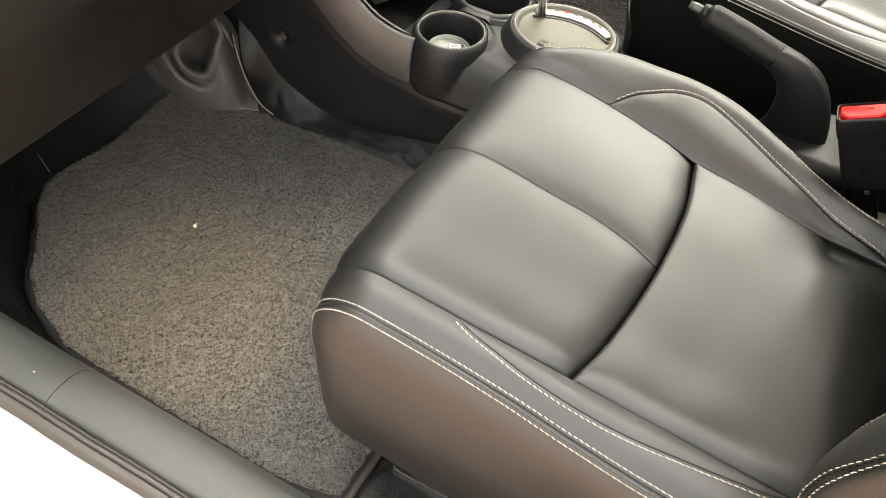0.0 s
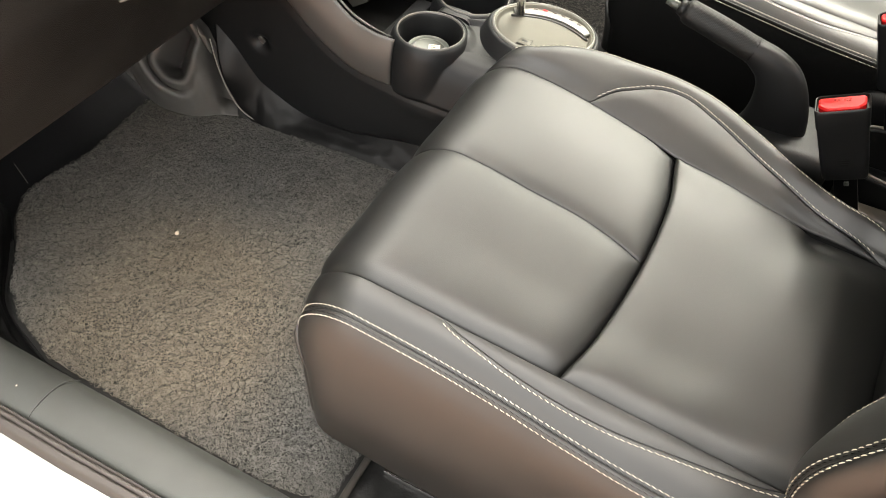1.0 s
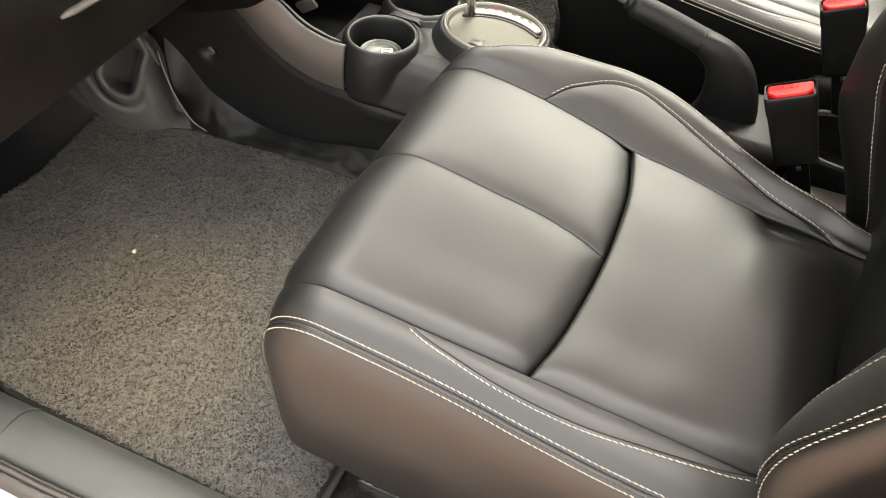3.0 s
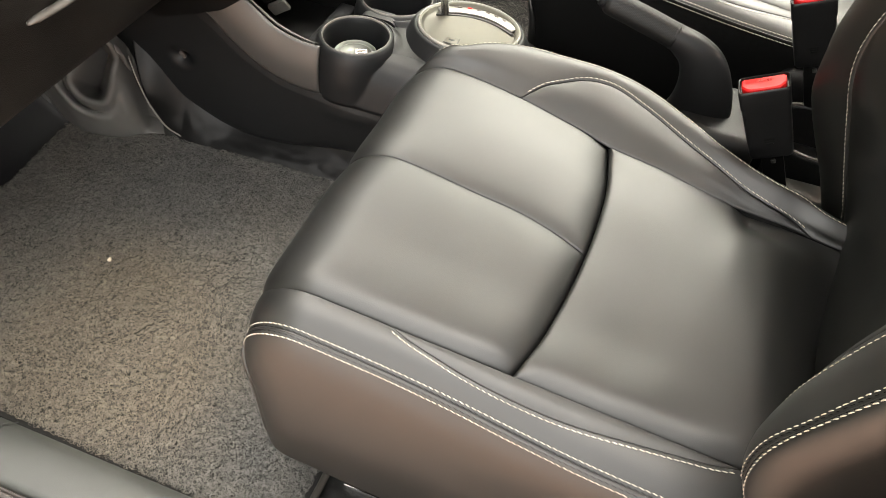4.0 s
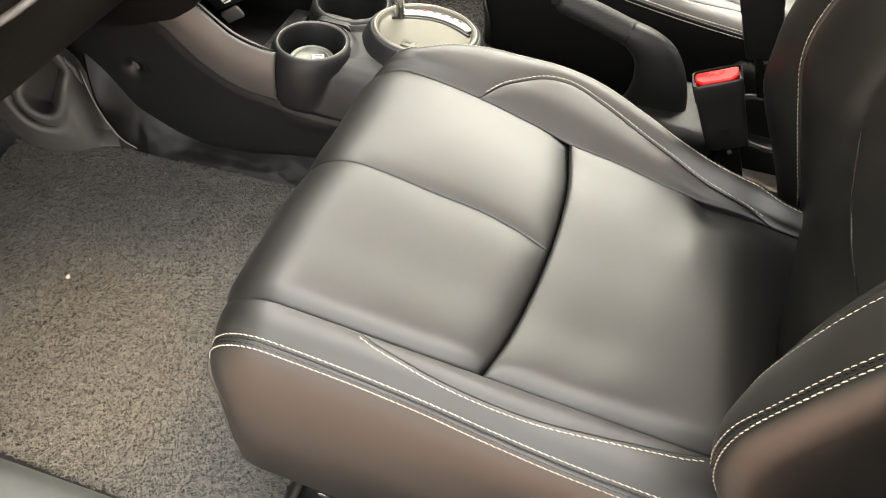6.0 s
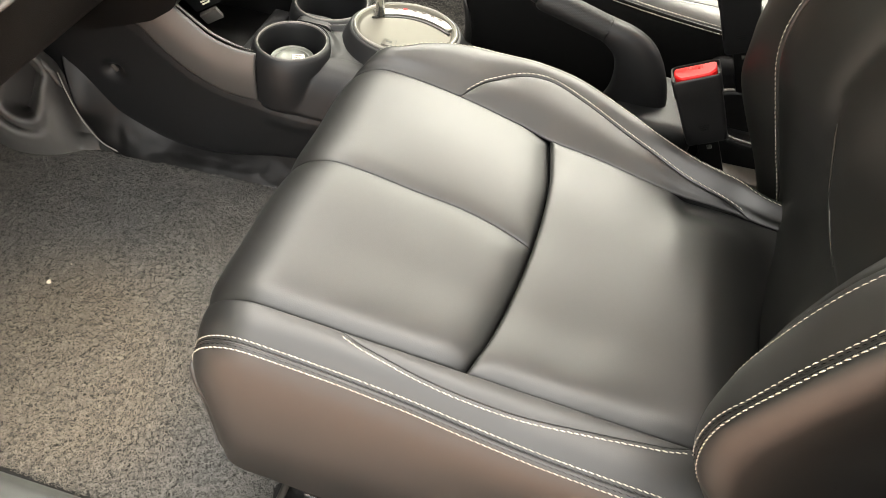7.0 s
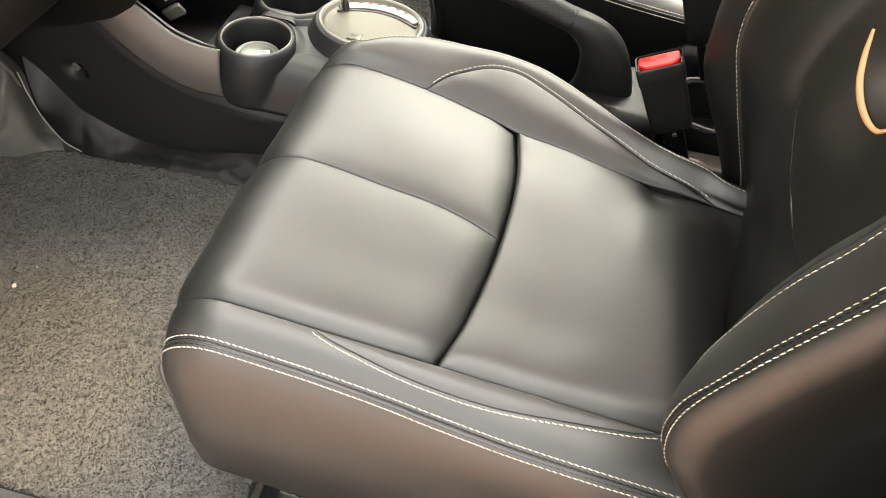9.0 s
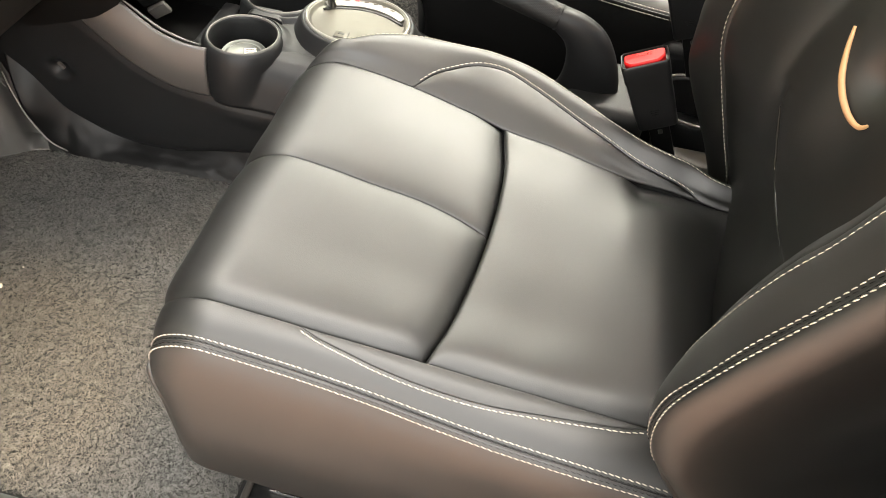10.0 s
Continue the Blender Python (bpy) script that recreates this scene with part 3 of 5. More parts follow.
def build_seat():
    seat = thing("car_seat", "black leather car seat with ivory double stitching", "car seat", "front seats")
    form = cushion_form()
    A0, A1 = -0.240, 0.50

    # foam body under the leather
    aa, vv = np.meshgrid(np.linspace(-0.03, 0.49, 36), np.linspace(2.8, 10.8, 40), indexing="ij")
    core = form.at(aa, vv)
    core[..., 2] -= 0.020
    core[..., 1] += (0.27 - core[..., 1]) * 0.03
    cushion = part("cushion", slab(core, 0.004), FOAM, seat, "dark foam seat cushion body")

    bow = spline([5.0, 5.5, 6.0, 6.5, 7.0, 7.6, 8.3, 9.0], [0.239, 0.251, 0.258, 0.263, 0.266, 0.267, 0.264, 0.253])

    def centre(v0, v1):
        def dom(p, q):
            v = v0 + (v1 - v0) * p
            return A0 + (bow(v) - 0.05 - A0) * q, v
        return dom

    def rear(p, q):
        v = 5 + 4 * p
        a0 = bow(v) - 0.05
        return a0 + (A1 - a0) * q, v

    def dimple(p, q):
        wide = 0.0015 * np.exp(-(((p - 0.5) / 0.4) ** 2 + ((q - 0.75) / 0.3) ** 2))
        pinch = 0.0110 * np.exp(-(((p - 0.95) / 0.075) ** 2 + ((q - 0.560) / np.where(q < 0.56, 0.050, 0.26)) ** 2))
        return -wide - pinch

    thigh_a = Panel(form, centre(5, 7), (1, 1, 0, 1), r=(0.0010, 0.0020, 0.004, 0.006), puff=0.004, soft=0.012, rolls=((0, 0.024, 0.0065), (3, 0.050, 0.0075)))
    thigh_b = Panel(form, centre(7, 9), (1, 1, 0, 1), r=(0.0020, 0.0024, 0.004, 0.006), puff=0.004, soft=0.012, rolls=((3, 0.050, 0.0065),))
    base = Panel(form, rear, (1, 1, 1, 0), r=(0.0009, 0.0020, 0.0035, 0.004), puff=0.004, soft=0.010, extra=dimple, rolls=((0, 0.026, 0.0050),))
    part("thigh_panel", thigh_a.mesh(), LEATHER, cushion)
    part("thigh_panel", thigh_b.mesh(), LEATHER, cushion)
    part("seat_panel", base.mesh(), LEATHER, cushion)

    # outer bolster, split by a curved stitched seam
    va = spline([0.126, 0.145, 0.174, 0.202, 0.253, 0.302, 0.349, 0.396, 0.42, 0.442], [5.0, 4.65, 4.3, 4.02, 3.88, 3.96, 4.25, 4.55, 4.72, 5.0])

    def v_outer(a):
        x = a + 0.05
        return np.where((x < 0.126) | (x > 0.442), 5.0, va(x))

    def strip_o(p, q):
        a = A0 + (A1 - A0) * q
        return a, 2.5 + (v_outer(a) - 2.5) * p

    def gusset_o(p, q):
        a = 0.076 + (0.392 - 0.076) * q
        lo = np.minimum(v_outer(a), 4.99)
        return a, lo + (5 - lo) * p

    def side_o(p, q):
        a = -0.091 + (A1 + 0.091) * q
        return a, 2.5 * p

    crease = lambda p, q: 0.0012 * np.sin(9 * q + 3 * p) * p
    s_o = Panel(form, strip_o, (1, 1, 0, 0), r=(0.0019, 0.0009, 0.003, 0.003), puff=0.0022, soft=0.012, step=0.004)
    g_o = Panel(form, gusset_o, (1, 1, 0, 0), r=0.0008, puff=0.0016, soft=0.01, step=0.004)
    d_o = Panel(form, side_o, (0, 1, 0, 0), r=0.0019, puff=0.004, soft=0.02, extra=crease, rolls=((1, 0.013, -0.0022),))
    part("outer_bolster_panel", s_o.mesh(), LEATHER, cushion)
    part("bolster_gusset", g_o.mesh(), LEATHER, cushion)
    part("outer_side_panel", d_o.mesh(), LEATHER, cushion)

    # the front corner, sewn between the side panel and the front face
    side_edge, face_edge = d_o.grid[:, 0], s_o.grid[0]
    order = np.argsort(face_edge[:, 2])
    rows = []
    for pt in side_edge:
        far = np.array([np.interp(pt[2], face_edge[order, 2], face_edge[order, k]) for k in range(3)])
        t = np.linspace(0, 1, 9)[:, None]
        rows.append(pt + (far - pt) * t + np.array([-0.004, -0.004, 0.0]) * np.sin(math.pi * t))
    part("front_corner_panel", slab(np.array(rows)[:, ::-1], 0.002), LEATHER, cushion)

    # inner bolster with its arched panel
    vi = spline([0.138, 0.150, 0.161, 0.19, 0.23, 0.275, 0.336, 0.372, 0.407, 0.45, 0.487], [9.0, 9.46, 9.78, 10.24, 10.44, 10.36, 10.22, 10.18, 9.99, 9.58, 9.0])

    def v_inner(a):
        x = a + 0.05
        return np.where((x < 0.138) | (x > 0.487), 9.0, vi(x))

    def strip_i(p, q):
        a = A0 + (A1 - A0) * q
        lo = v_inner(a)
        return a, lo + (11 - lo) * p

    def arch(p, q):
        a = 0.089 + (0.436 - 0.089) * q
        hi = np.maximum(v_inner(a), 9.01)
        return a, 9 + (hi - 9) * p

    def side_i(p, q):
        a = -0.091 + (A1 + 0.091) * q
        return a, 11 + 2 * p

    s_i = Panel(form, strip_i, (1, 1, 0, 0), r=0.0018, puff=0.0018, soft=0.012, step=0.004)
    h_i = Panel(form, arch, (1, 1, 0, 0), r=0.0022, puff=0.004, soft=0.016, step=0.004)
    d_i = Panel(form, side_i, (1, 0, 0, 0), r=0.0035, puff=0.003)
    part("inner_bolster_panel", s_i.mesh(), LEATHER, cushion)
    part("arched_bolster_panel", h_i.mesh(), LEATHER, cushion)
    part("inner_side_panel", d_i.mesh(), LEATHER, cushion)

    def cut(line, lo, hi):
        pts, nrm = line
        keep = (pts[:, 0] > lo) & (pts[:, 0] < hi)
        return pts[keep], nrm[keep]

    def front_on(line, low):
        pts, nrm = line
        keep = pts[:, 2] > low
        return pts[keep], nrm[keep]

    rows = [front_on(s_o.line("p0", 0.0050), 0.235), front_on(d_o.line("p1", 0.0050), 0.205)]
    part("edge_stitching", stitches(rows), THREAD, cushion, "ivory double stitching", kind="stuff")
    part("gusset_stitching", stitches([cut(s_o.line("p1", 0.0035), 0.128, 0.440)]), THREAD, cushion, "ivory stitching", kind="stuff")
    part("arch_stitching", stitches([cut(s_i.line("p0", 0.0035), 0.141, 0.484)]), THREAD, cushion, "ivory stitching", kind="stuff")
    part("inner_edge_stitching", stitches([front_on(s_i.line("p1", 0.0045), 0.28)]), THREAD, cushion, "ivory stitching", kind="stuff")

    part("seam_welt", welt(s_o, "p0", 0.0018, 0.0012, 0.235), LEATHER, cushion)
    inner_rows = [front_on(s_o.line("p0", 0.0020), 0.235), front_on(d_o.line("p1", 0.0020), 0.205)]
    part("edge_dark_stitching", stitches(inner_rows, 0.0060, 0.0046, 0.0003), DARKTHREAD, cushion, "black stitching in the seam", kind="stuff")

    # seat base and rail
    part("seat_base", box(0.10, 0.52, 0.09, 0.46, 0.045, 0.15, 0.012), PLASTIC, seat)
    part("seat_rail", box(0.075, 0.62, 0.085, 0.125, -0.012, 0.05, 0.006), BLACKGLOSS, seat, "black steel seat rail")
    part("seat_rail", box(0.075, 0.62, 0.395, 0.435, -0.012, 0.05, 0.006), BLACKGLOSS, seat, "black steel seat rail")
    part("rail_lip", box(0.084, 0.16, 0.074, 0.0775, -0.0135, -0.004, 0.001), CHROME, seat, "bright steel rail lip")
    build_backrest(seat)
    return seat


def backrest_form():
    f2 = spline([0.24, 0.30, 0.345, 0.37, 0.397, 0.417, 0.468, 0.509, 0.543, 0.60, 0.70, 0.86], [0.505, 0.462, 0.428, 0.420, 0.418, 0.421, 0.440, 0.458, 0.474, 0.498, 0.538, 0.60])
    f3 = spline([0.24, 0.30, 0.345, 0.363, 0.38, 0.408, 0.438, 0.484, 0.52, 0.56, 0.70, 0.86], [0.490, 0.448, 0.424, 0.418, 0.416, 0.419, 0.431, 0.449, 0.466, 0.483, 0.535, 0.597])
    f4 = spline([0.24, 0.30, 0.335, 0.375, 0.418, 0.456, 0.485, 0.51, 0.53, 0.577, 0.70, 0.86], [0.460, 0.448, 0.443, 0.441, 0.444, 0.452, 0.461, 0.471, 0.482, 0.500, 0.548, 0.605])
    f7 = spline([0.24, 0.276, 0.33, 0.40, 0.50, 0.60, 0.86], [0.516, 0.518, 0.530, 0.548, 0.568, 0.60, 0.69])
    f8 = spline([0.24, 0.29, 0.33, 0.405, 0.454, 0.498, 0.551, 0.65, 0.86], [0.520, 0.528, 0.534, 0.514, 0.495, 0.500, 0.514, 0.553, 0.635])
    f9 = spline([0.24, 0.283, 0.343, 0.411, 0.454, 0.491, 0.55, 0.65, 0.86], [0.524, 0.518, 0.494, 0.466, 0.450, 0.446, 0.458, 0.50, 0.585])
    f10 = spline([0.19, 0.24, 0.293, 0.385, 0.402, 0.44, 0.467, 0.55, 0.65, 0.86], [0.544, 0.517, 0.489, 0.439, 0.433, 0.430, 0.429, 0.445, 0.49, 0.58])

    def ribs(z):
        y = lambda c: np.full_like(z, c)
        x2, x10, x4 = f2(z), f10(z), f4(z)
        X = [x2 + 0.24, x2 + 0.026, x2, f3(z), x4, 0.5 * (x4 + f7(z)) - 0.004, f7(z) - 0.006, f7(z), f8(z), f9(z), x10, x10 + 0.08, x10 + 0.17]
        Y = [y(0.115), y(0.022), y(0.030), y(0.042), y(0.10), y(0.145), y(0.185), y(0.265), y(0.36), y(0.44), y(0.50), y(0.512), y(0.49)]
        return np.stack([np.stack(X, 1), np.stack(Y, 1), np.repeat(z[:, None], 13, 1)], 2)

    return Form(ribs, 0.45)


def build_backrest(seat):
    form = backrest_form()
    Z0, Z1 = 0.245, 0.86
    aa, vv = np.meshgrid(np.linspace(Z0, Z1, 24), np.linspace(0, 12, 40), indexing="ij")
    core = form.at(aa, vv)
    core[..., 0] += 0.012
    core[..., 1] += (0.27 - core[..., 1]) * 0.06
    back = part("backrest", slab(core, 0.03), FOAM, seat, "dark foam backrest body")

    def strip(v0, v1, z0=Z0, z1=Z1):
        return lambda p, q: (z0 + (z1 - z0) * q, v0 + (v1 - v0) * p)

    # the lumbar insert stands proud behind a curved seam
    insert_edge = spline([0.24, 0.366, 0.370, 0.385, 0.410, 0.444, 0.464, 0.500, 0.55, 0.86], [0.29, 0.292, 0.314, 0.335, 0.343, 0.347, 0.352, 0.356, 0.356, 0.35])
    across = spline([6, 7, 8, 9], [0.185, 0.265, 0.36, 0.44])

    def ease(x):
        x = np.clip(x, 0, 1)
        return x * x * (3 - 2 * x)

    def insert(p, q):
        z, y = Z0 + (Z1 - Z0) * q, across(6 + 3 * p)
        edge = insert_edge(z)
        step = ease((edge - y) / np.where(z > 0.475, 0.022, 0.005) + 0.5) * ease((z - 0.364) / 0.005 + 0.5)
        valley = np.exp(-(((y - edge - 0.30 * np.clip(0.464 - z, 0, 1)) / 0.016) ** 2)) * ease((z - 0.36) / 0.08)
        hollow = np.exp(-(((y - 0.300) / 0.016) ** 2 + ((z - 0.528) / 0.020) ** 2))
        return 0.0055 * step - 0.0045 * valley - 0.009 * hollow

    pans = {}
    for name, v0, v1, r, puff in (("backrest_side_panel", 0, 2.5, 0.0035, 0.006), ("backrest_bolster_panel", 2.5, 4, 0.0035, 0.004), ("backrest_flank_panel", 4, 6, 0.003, 0.004),
                                  ("backrest_centre_panel", 6, 9, 0.004, 0.006),
                                  ("backrest_bolster_panel", 9, 10, 0.0035, 0.004), ("backrest_side_panel", 10, 12, 0.0035, 0.006)):
        pn = Panel(form, strip(v0, v1), (v0 > 0, v1 < 12, 0, 0), r=r, puff=puff, soft=0.02, step=0.003 if v0 == 6 else 0.006, extra=insert if v0 == 6 else None)
        pans[v0] = pn
        part(name, pn.mesh(), LEATHER, back)
    part("backrest_welt", welt(pans[2.5], "p0", 0.0024, 0.0013), LEATHER, back)
    def above(line, low):
        keep = line[0][:, 2] > low
        return line[0][keep], line[1][keep]

    part("backrest_edge_stitching", stitches([above(pans[2.5].line("p0", 0.0062), 0.350), above(pans[0].line("p1", 0.0044), 0.335)], 0.0056, 0.0045, 0.00054), THREAD, back, "ivory double stitching", kind="stuff")
    part("backrest_dark_stitching", stitches([above(pans[2.5].line("p0", 0.0030), 0.350), above(pans[0].line("p1", 0.0014), 0.345)], 0.0056, 0.0040, 0.0003), DARKTHREAD, back, "black stitching in the seam", kind="stuff")
    part("backrest_stitching", stitches([pans[2.5].line("p1", 0.014)], 0.0056, 0.0045, 0.00048), THREAD, back, "ivory stitching", kind="stuff")
    part("backrest_inner_stitching", stitches([pans[9].line("p0", 0.004)]), THREAD, back, "ivory stitching", kind="stuff")

    # corded edge at the foot of the insert
    foot = smooth_path([(0, 0.352, 0.466), (0, 0.347, 0.444), (0, 0.343, 0.410), (0, 0.335, 0.385), (0, 0.313, 0.369), (0, 0.285, 0.366), (0, 0.256, 0.366)], 30)
    G, N = pans[6].grid.reshape(-1, 3), pans[6].n.reshape(-1, 3)
    near = [int(np.argmin((G[:, 1] - a) ** 2 + (G[:, 2] - b) ** 2)) for _, a, b in foot]
    cord = np.stack([np.convolve(np.pad((G[near] + N[near] * 0.0020)[:, k], 6, "edge"), np.ones(13) / 13, "valid") for k in range(3)], 1)
    part("insert_cord", tube(cord, [0.0018 * min(1.0, 0.15 + 0.25 * min(i, 29 - i)) for i in range(30)], 8), LEATHER, back)

    # orange crescent of piping round the lumbar insert
    arc = smooth_path([(0.5175, 0.338, 0.551), (0.5190, 0.3305, 0.532), (0.5220, 0.3180, 0.5135), (0.5280, 0.3050, 0.5010), (0.5365, 0.2910, 0.4935), (0.5415, 0.2830, 0.4945), (0.5440, 0.2790, 0.5000)], 26)
    rad = [0.0008 + 0.0027 * math.sin(math.pi * (i + 1) / 27) ** 0.6 for i in range(26)]
    part("piping", tube(arc, rad, 10, 0.8, up=(-1, 0, 0.2)), ORANGE, back, "orange leather piping crescent")


car_seat = build_seat()
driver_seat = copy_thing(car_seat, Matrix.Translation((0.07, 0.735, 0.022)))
# this side is leather too; the near-black stands in for shade in the gap
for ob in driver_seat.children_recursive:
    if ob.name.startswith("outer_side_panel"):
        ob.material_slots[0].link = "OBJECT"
        ob.material_slots[0].material = SHADEBLACK


# ---- coil floor mats ----
def inside(x, y, poly):
    hit = np.zeros(len(x), bool)
    j = len(poly) - 1
    for i in range(len(poly)):
        (xi, yi), (xj, yj) = poly[i], poly[j]
        hit ^= ((yi > y) != (yj > y)) & (x < (xj - xi) * (y - yi) / (yj - yi) + xi)
        j = i
    return hit


def coils(poly, count, seed, z=0.0):
    """Loose loops of vinyl strand, tangled over the backing, as one mesh of many short bent rods."""
    rng = np.random.default_rng(seed)
    px, py = np.array(poly).T
    area = 0.5 * abs(np.dot(px, np.roll(py, 1)) - np.dot(py, np.roll(px, 1)))
    step = math.sqrt(area / count)
    gx, gy = np.meshgrid(np.arange(px.min(), px.max(), step), np.arange(py.min(), py.max(), step))
    x, y = gx.ravel() + rng.uniform(-0.6, 0.6, gx.size) * step, gy.ravel() + rng.uniform(-0.6, 0.6, gx.size) * step
    mx, my = px.mean(), py.mean()
    ok = inside(mx + (x - mx) * 1.026, my + (y - my) * 1.026, poly)
    x, y = x[ok], y[ok]
    n = len(x)
    ang, turn = rng.uniform(0, 2 * math.pi, n), rng.choice([-1, 1], n) * rng.uniform(2.0, 4.4, n)
    rad, lay = rng.uniform(0.0015, 0.0034, n), rng.uniform(0, 1, n)
    seg, sides = 6, 3
    strand = 0.00034
    t = np.linspace(0, 1, seg)
    w = ang[:, None] + turn[:, None] * t
    cx, cy = x[:, None] + rad[:, None] * np.cos(w), y[:, None] + rad[:, None] * np.sin(w)
    tilt = rng.uniform(-0.0014, 0.0014, n)
    cz = z - 0.0085 * lay[:, None] ** 1.7 + 0.0014 * np.sin(math.pi * t)[None, :] + tilt[:, None] * (t - 0.5)
    rx, ry = np.cos(w), np.sin(w)
    V = np.empty((n, seg, sides, 3))
    # a ridge-shaped strand, open underneath where it never shows
    for k, (side, up) in enumerate(((-1.0, -0.6), (0.0, 0.9), (1.0, -0.6))):
        V[:, :, k, 0] = cx + strand * side * rx
        V[:, :, k, 1] = cy + strand * side * ry
        V[:, :, k, 2] = cz + strand * up
    base = (np.arange(n) * seg * sides)[:, None, None]
    s, k = np.meshgrid(np.arange(seg - 1), np.arange(sides - 1), indexing="ij")
    k2 = k + 1
    quad = np.stack([s * sides + k, s * sides + k2, (s + 1) * sides + k2, (s + 1) * sides + k], -1).reshape(1, -1, 4)
    F = (base + quad).reshape(-1, 4)
    me = bpy.data.meshes.new("looped_surface")
    me.vertices.add(n * seg * sides)
    me.vertices.foreach_set("co", V.reshape(-1))
    me.loops.add(F.size)
    me.loops.foreach_set("vertex_index", F.reshape(-1))
    me.polygons.add(len(F))
    me.polygons.foreach_set("loop_start", np.arange(0, F.size, 4))
    me.polygons.foreach_set("loop_total", np.full(len(F), 4))
    me.polygons.foreach_set("use_smooth", np.ones(len(F), bool))
    me.update(calc_edges=True)
    me.materials.append(COIL)
    return me


def floor_mat(poly, count, seed, label):
    mat = thing("floor_mat", label, "floor mat", "coil floor mats")
    bm = bmesh.new()
    lo = [bm.verts.new((x, y, -0.0135)) for x, y in poly]
    hi = [bm.verts.new((x, y, -0.0055)) for x, y in poly]
    bm.faces.new(hi)
    bm.faces.new(lo[::-1])
    for i in range(len(poly)):
        j = (i + 1) % len(poly)
        bm.faces.new((lo[i], lo[j], hi[j], hi[i]))
    part("backing", bm, MATBASE, mat)
    part("edge_binding", tube(smooth_path([(x, y, -0.003) for x, y in poly[:3]][:2], 12), 0.0045, 8, 0.7), BINDING, mat, "grey-brown sewn edge binding")
    pile = new("looped_surface", coils(poly, count, seed))
    pile.parent = mat
    tagged(pile, kind="stuff")
    return mat


near_mat = [(0.060, 0.005), (0.062, 0.30), (-0.05, 0.545), (-0.15, 0.540), (-0.30, 0.536), (-0.43, 0.522), (-0.52, 0.505), (-0.605, 0.485), (-0.612, 0.47), (-0.598, 0.32),
            (-0.612, 0.24), (-0.612, 0.195), (-0.585, 0.155), (-0.535, 0.108), (-0.492, 0.055), (-0.44, 0.022), (-0.36, -0.004), (-0.18, -0.010), (-0.01, -0.012)]
floor_mat(near_mat, 100000, 3, "grey coil floor mat with brown dust and loose crumbs")
floor_mat([(0.10, 0.86), (0.10, 1.27), (-0.50, 1.27), (-0.50, 0.84), (-0.1, 0.82)], 20000, 4, "grey coil floor mat in the driver footwell")


def crumb(x, y, r, seed, z=0.0015, label="small pale crumb on the coil mat"):
    bm = bmesh.new()
    bmesh.ops.create_icosphere(bm, subdivisions=2, radius=r)
    for v in bm.verts:
        v.co *= 0.8 + 0.5 * noise.noise(v.co * 300 + Vector((seed, 0, 0)))
        v.co.x *= 1.5
    tagged(part("crumb", moved(bm, pose(x, y, z + r * 0.5, 0, 10, 30 + 70 * seed)), CRUMB), label, "crumb", "loose crumbs")


crumb(-0.361, 0.247, 0.0032, 1)
crumb(-0.352, 0.285, 0.0012, 2)
crumb(-0.3183, -0.0647, 0.0009, 3, 0.0605, "tiny pale crumb on the grey sill")


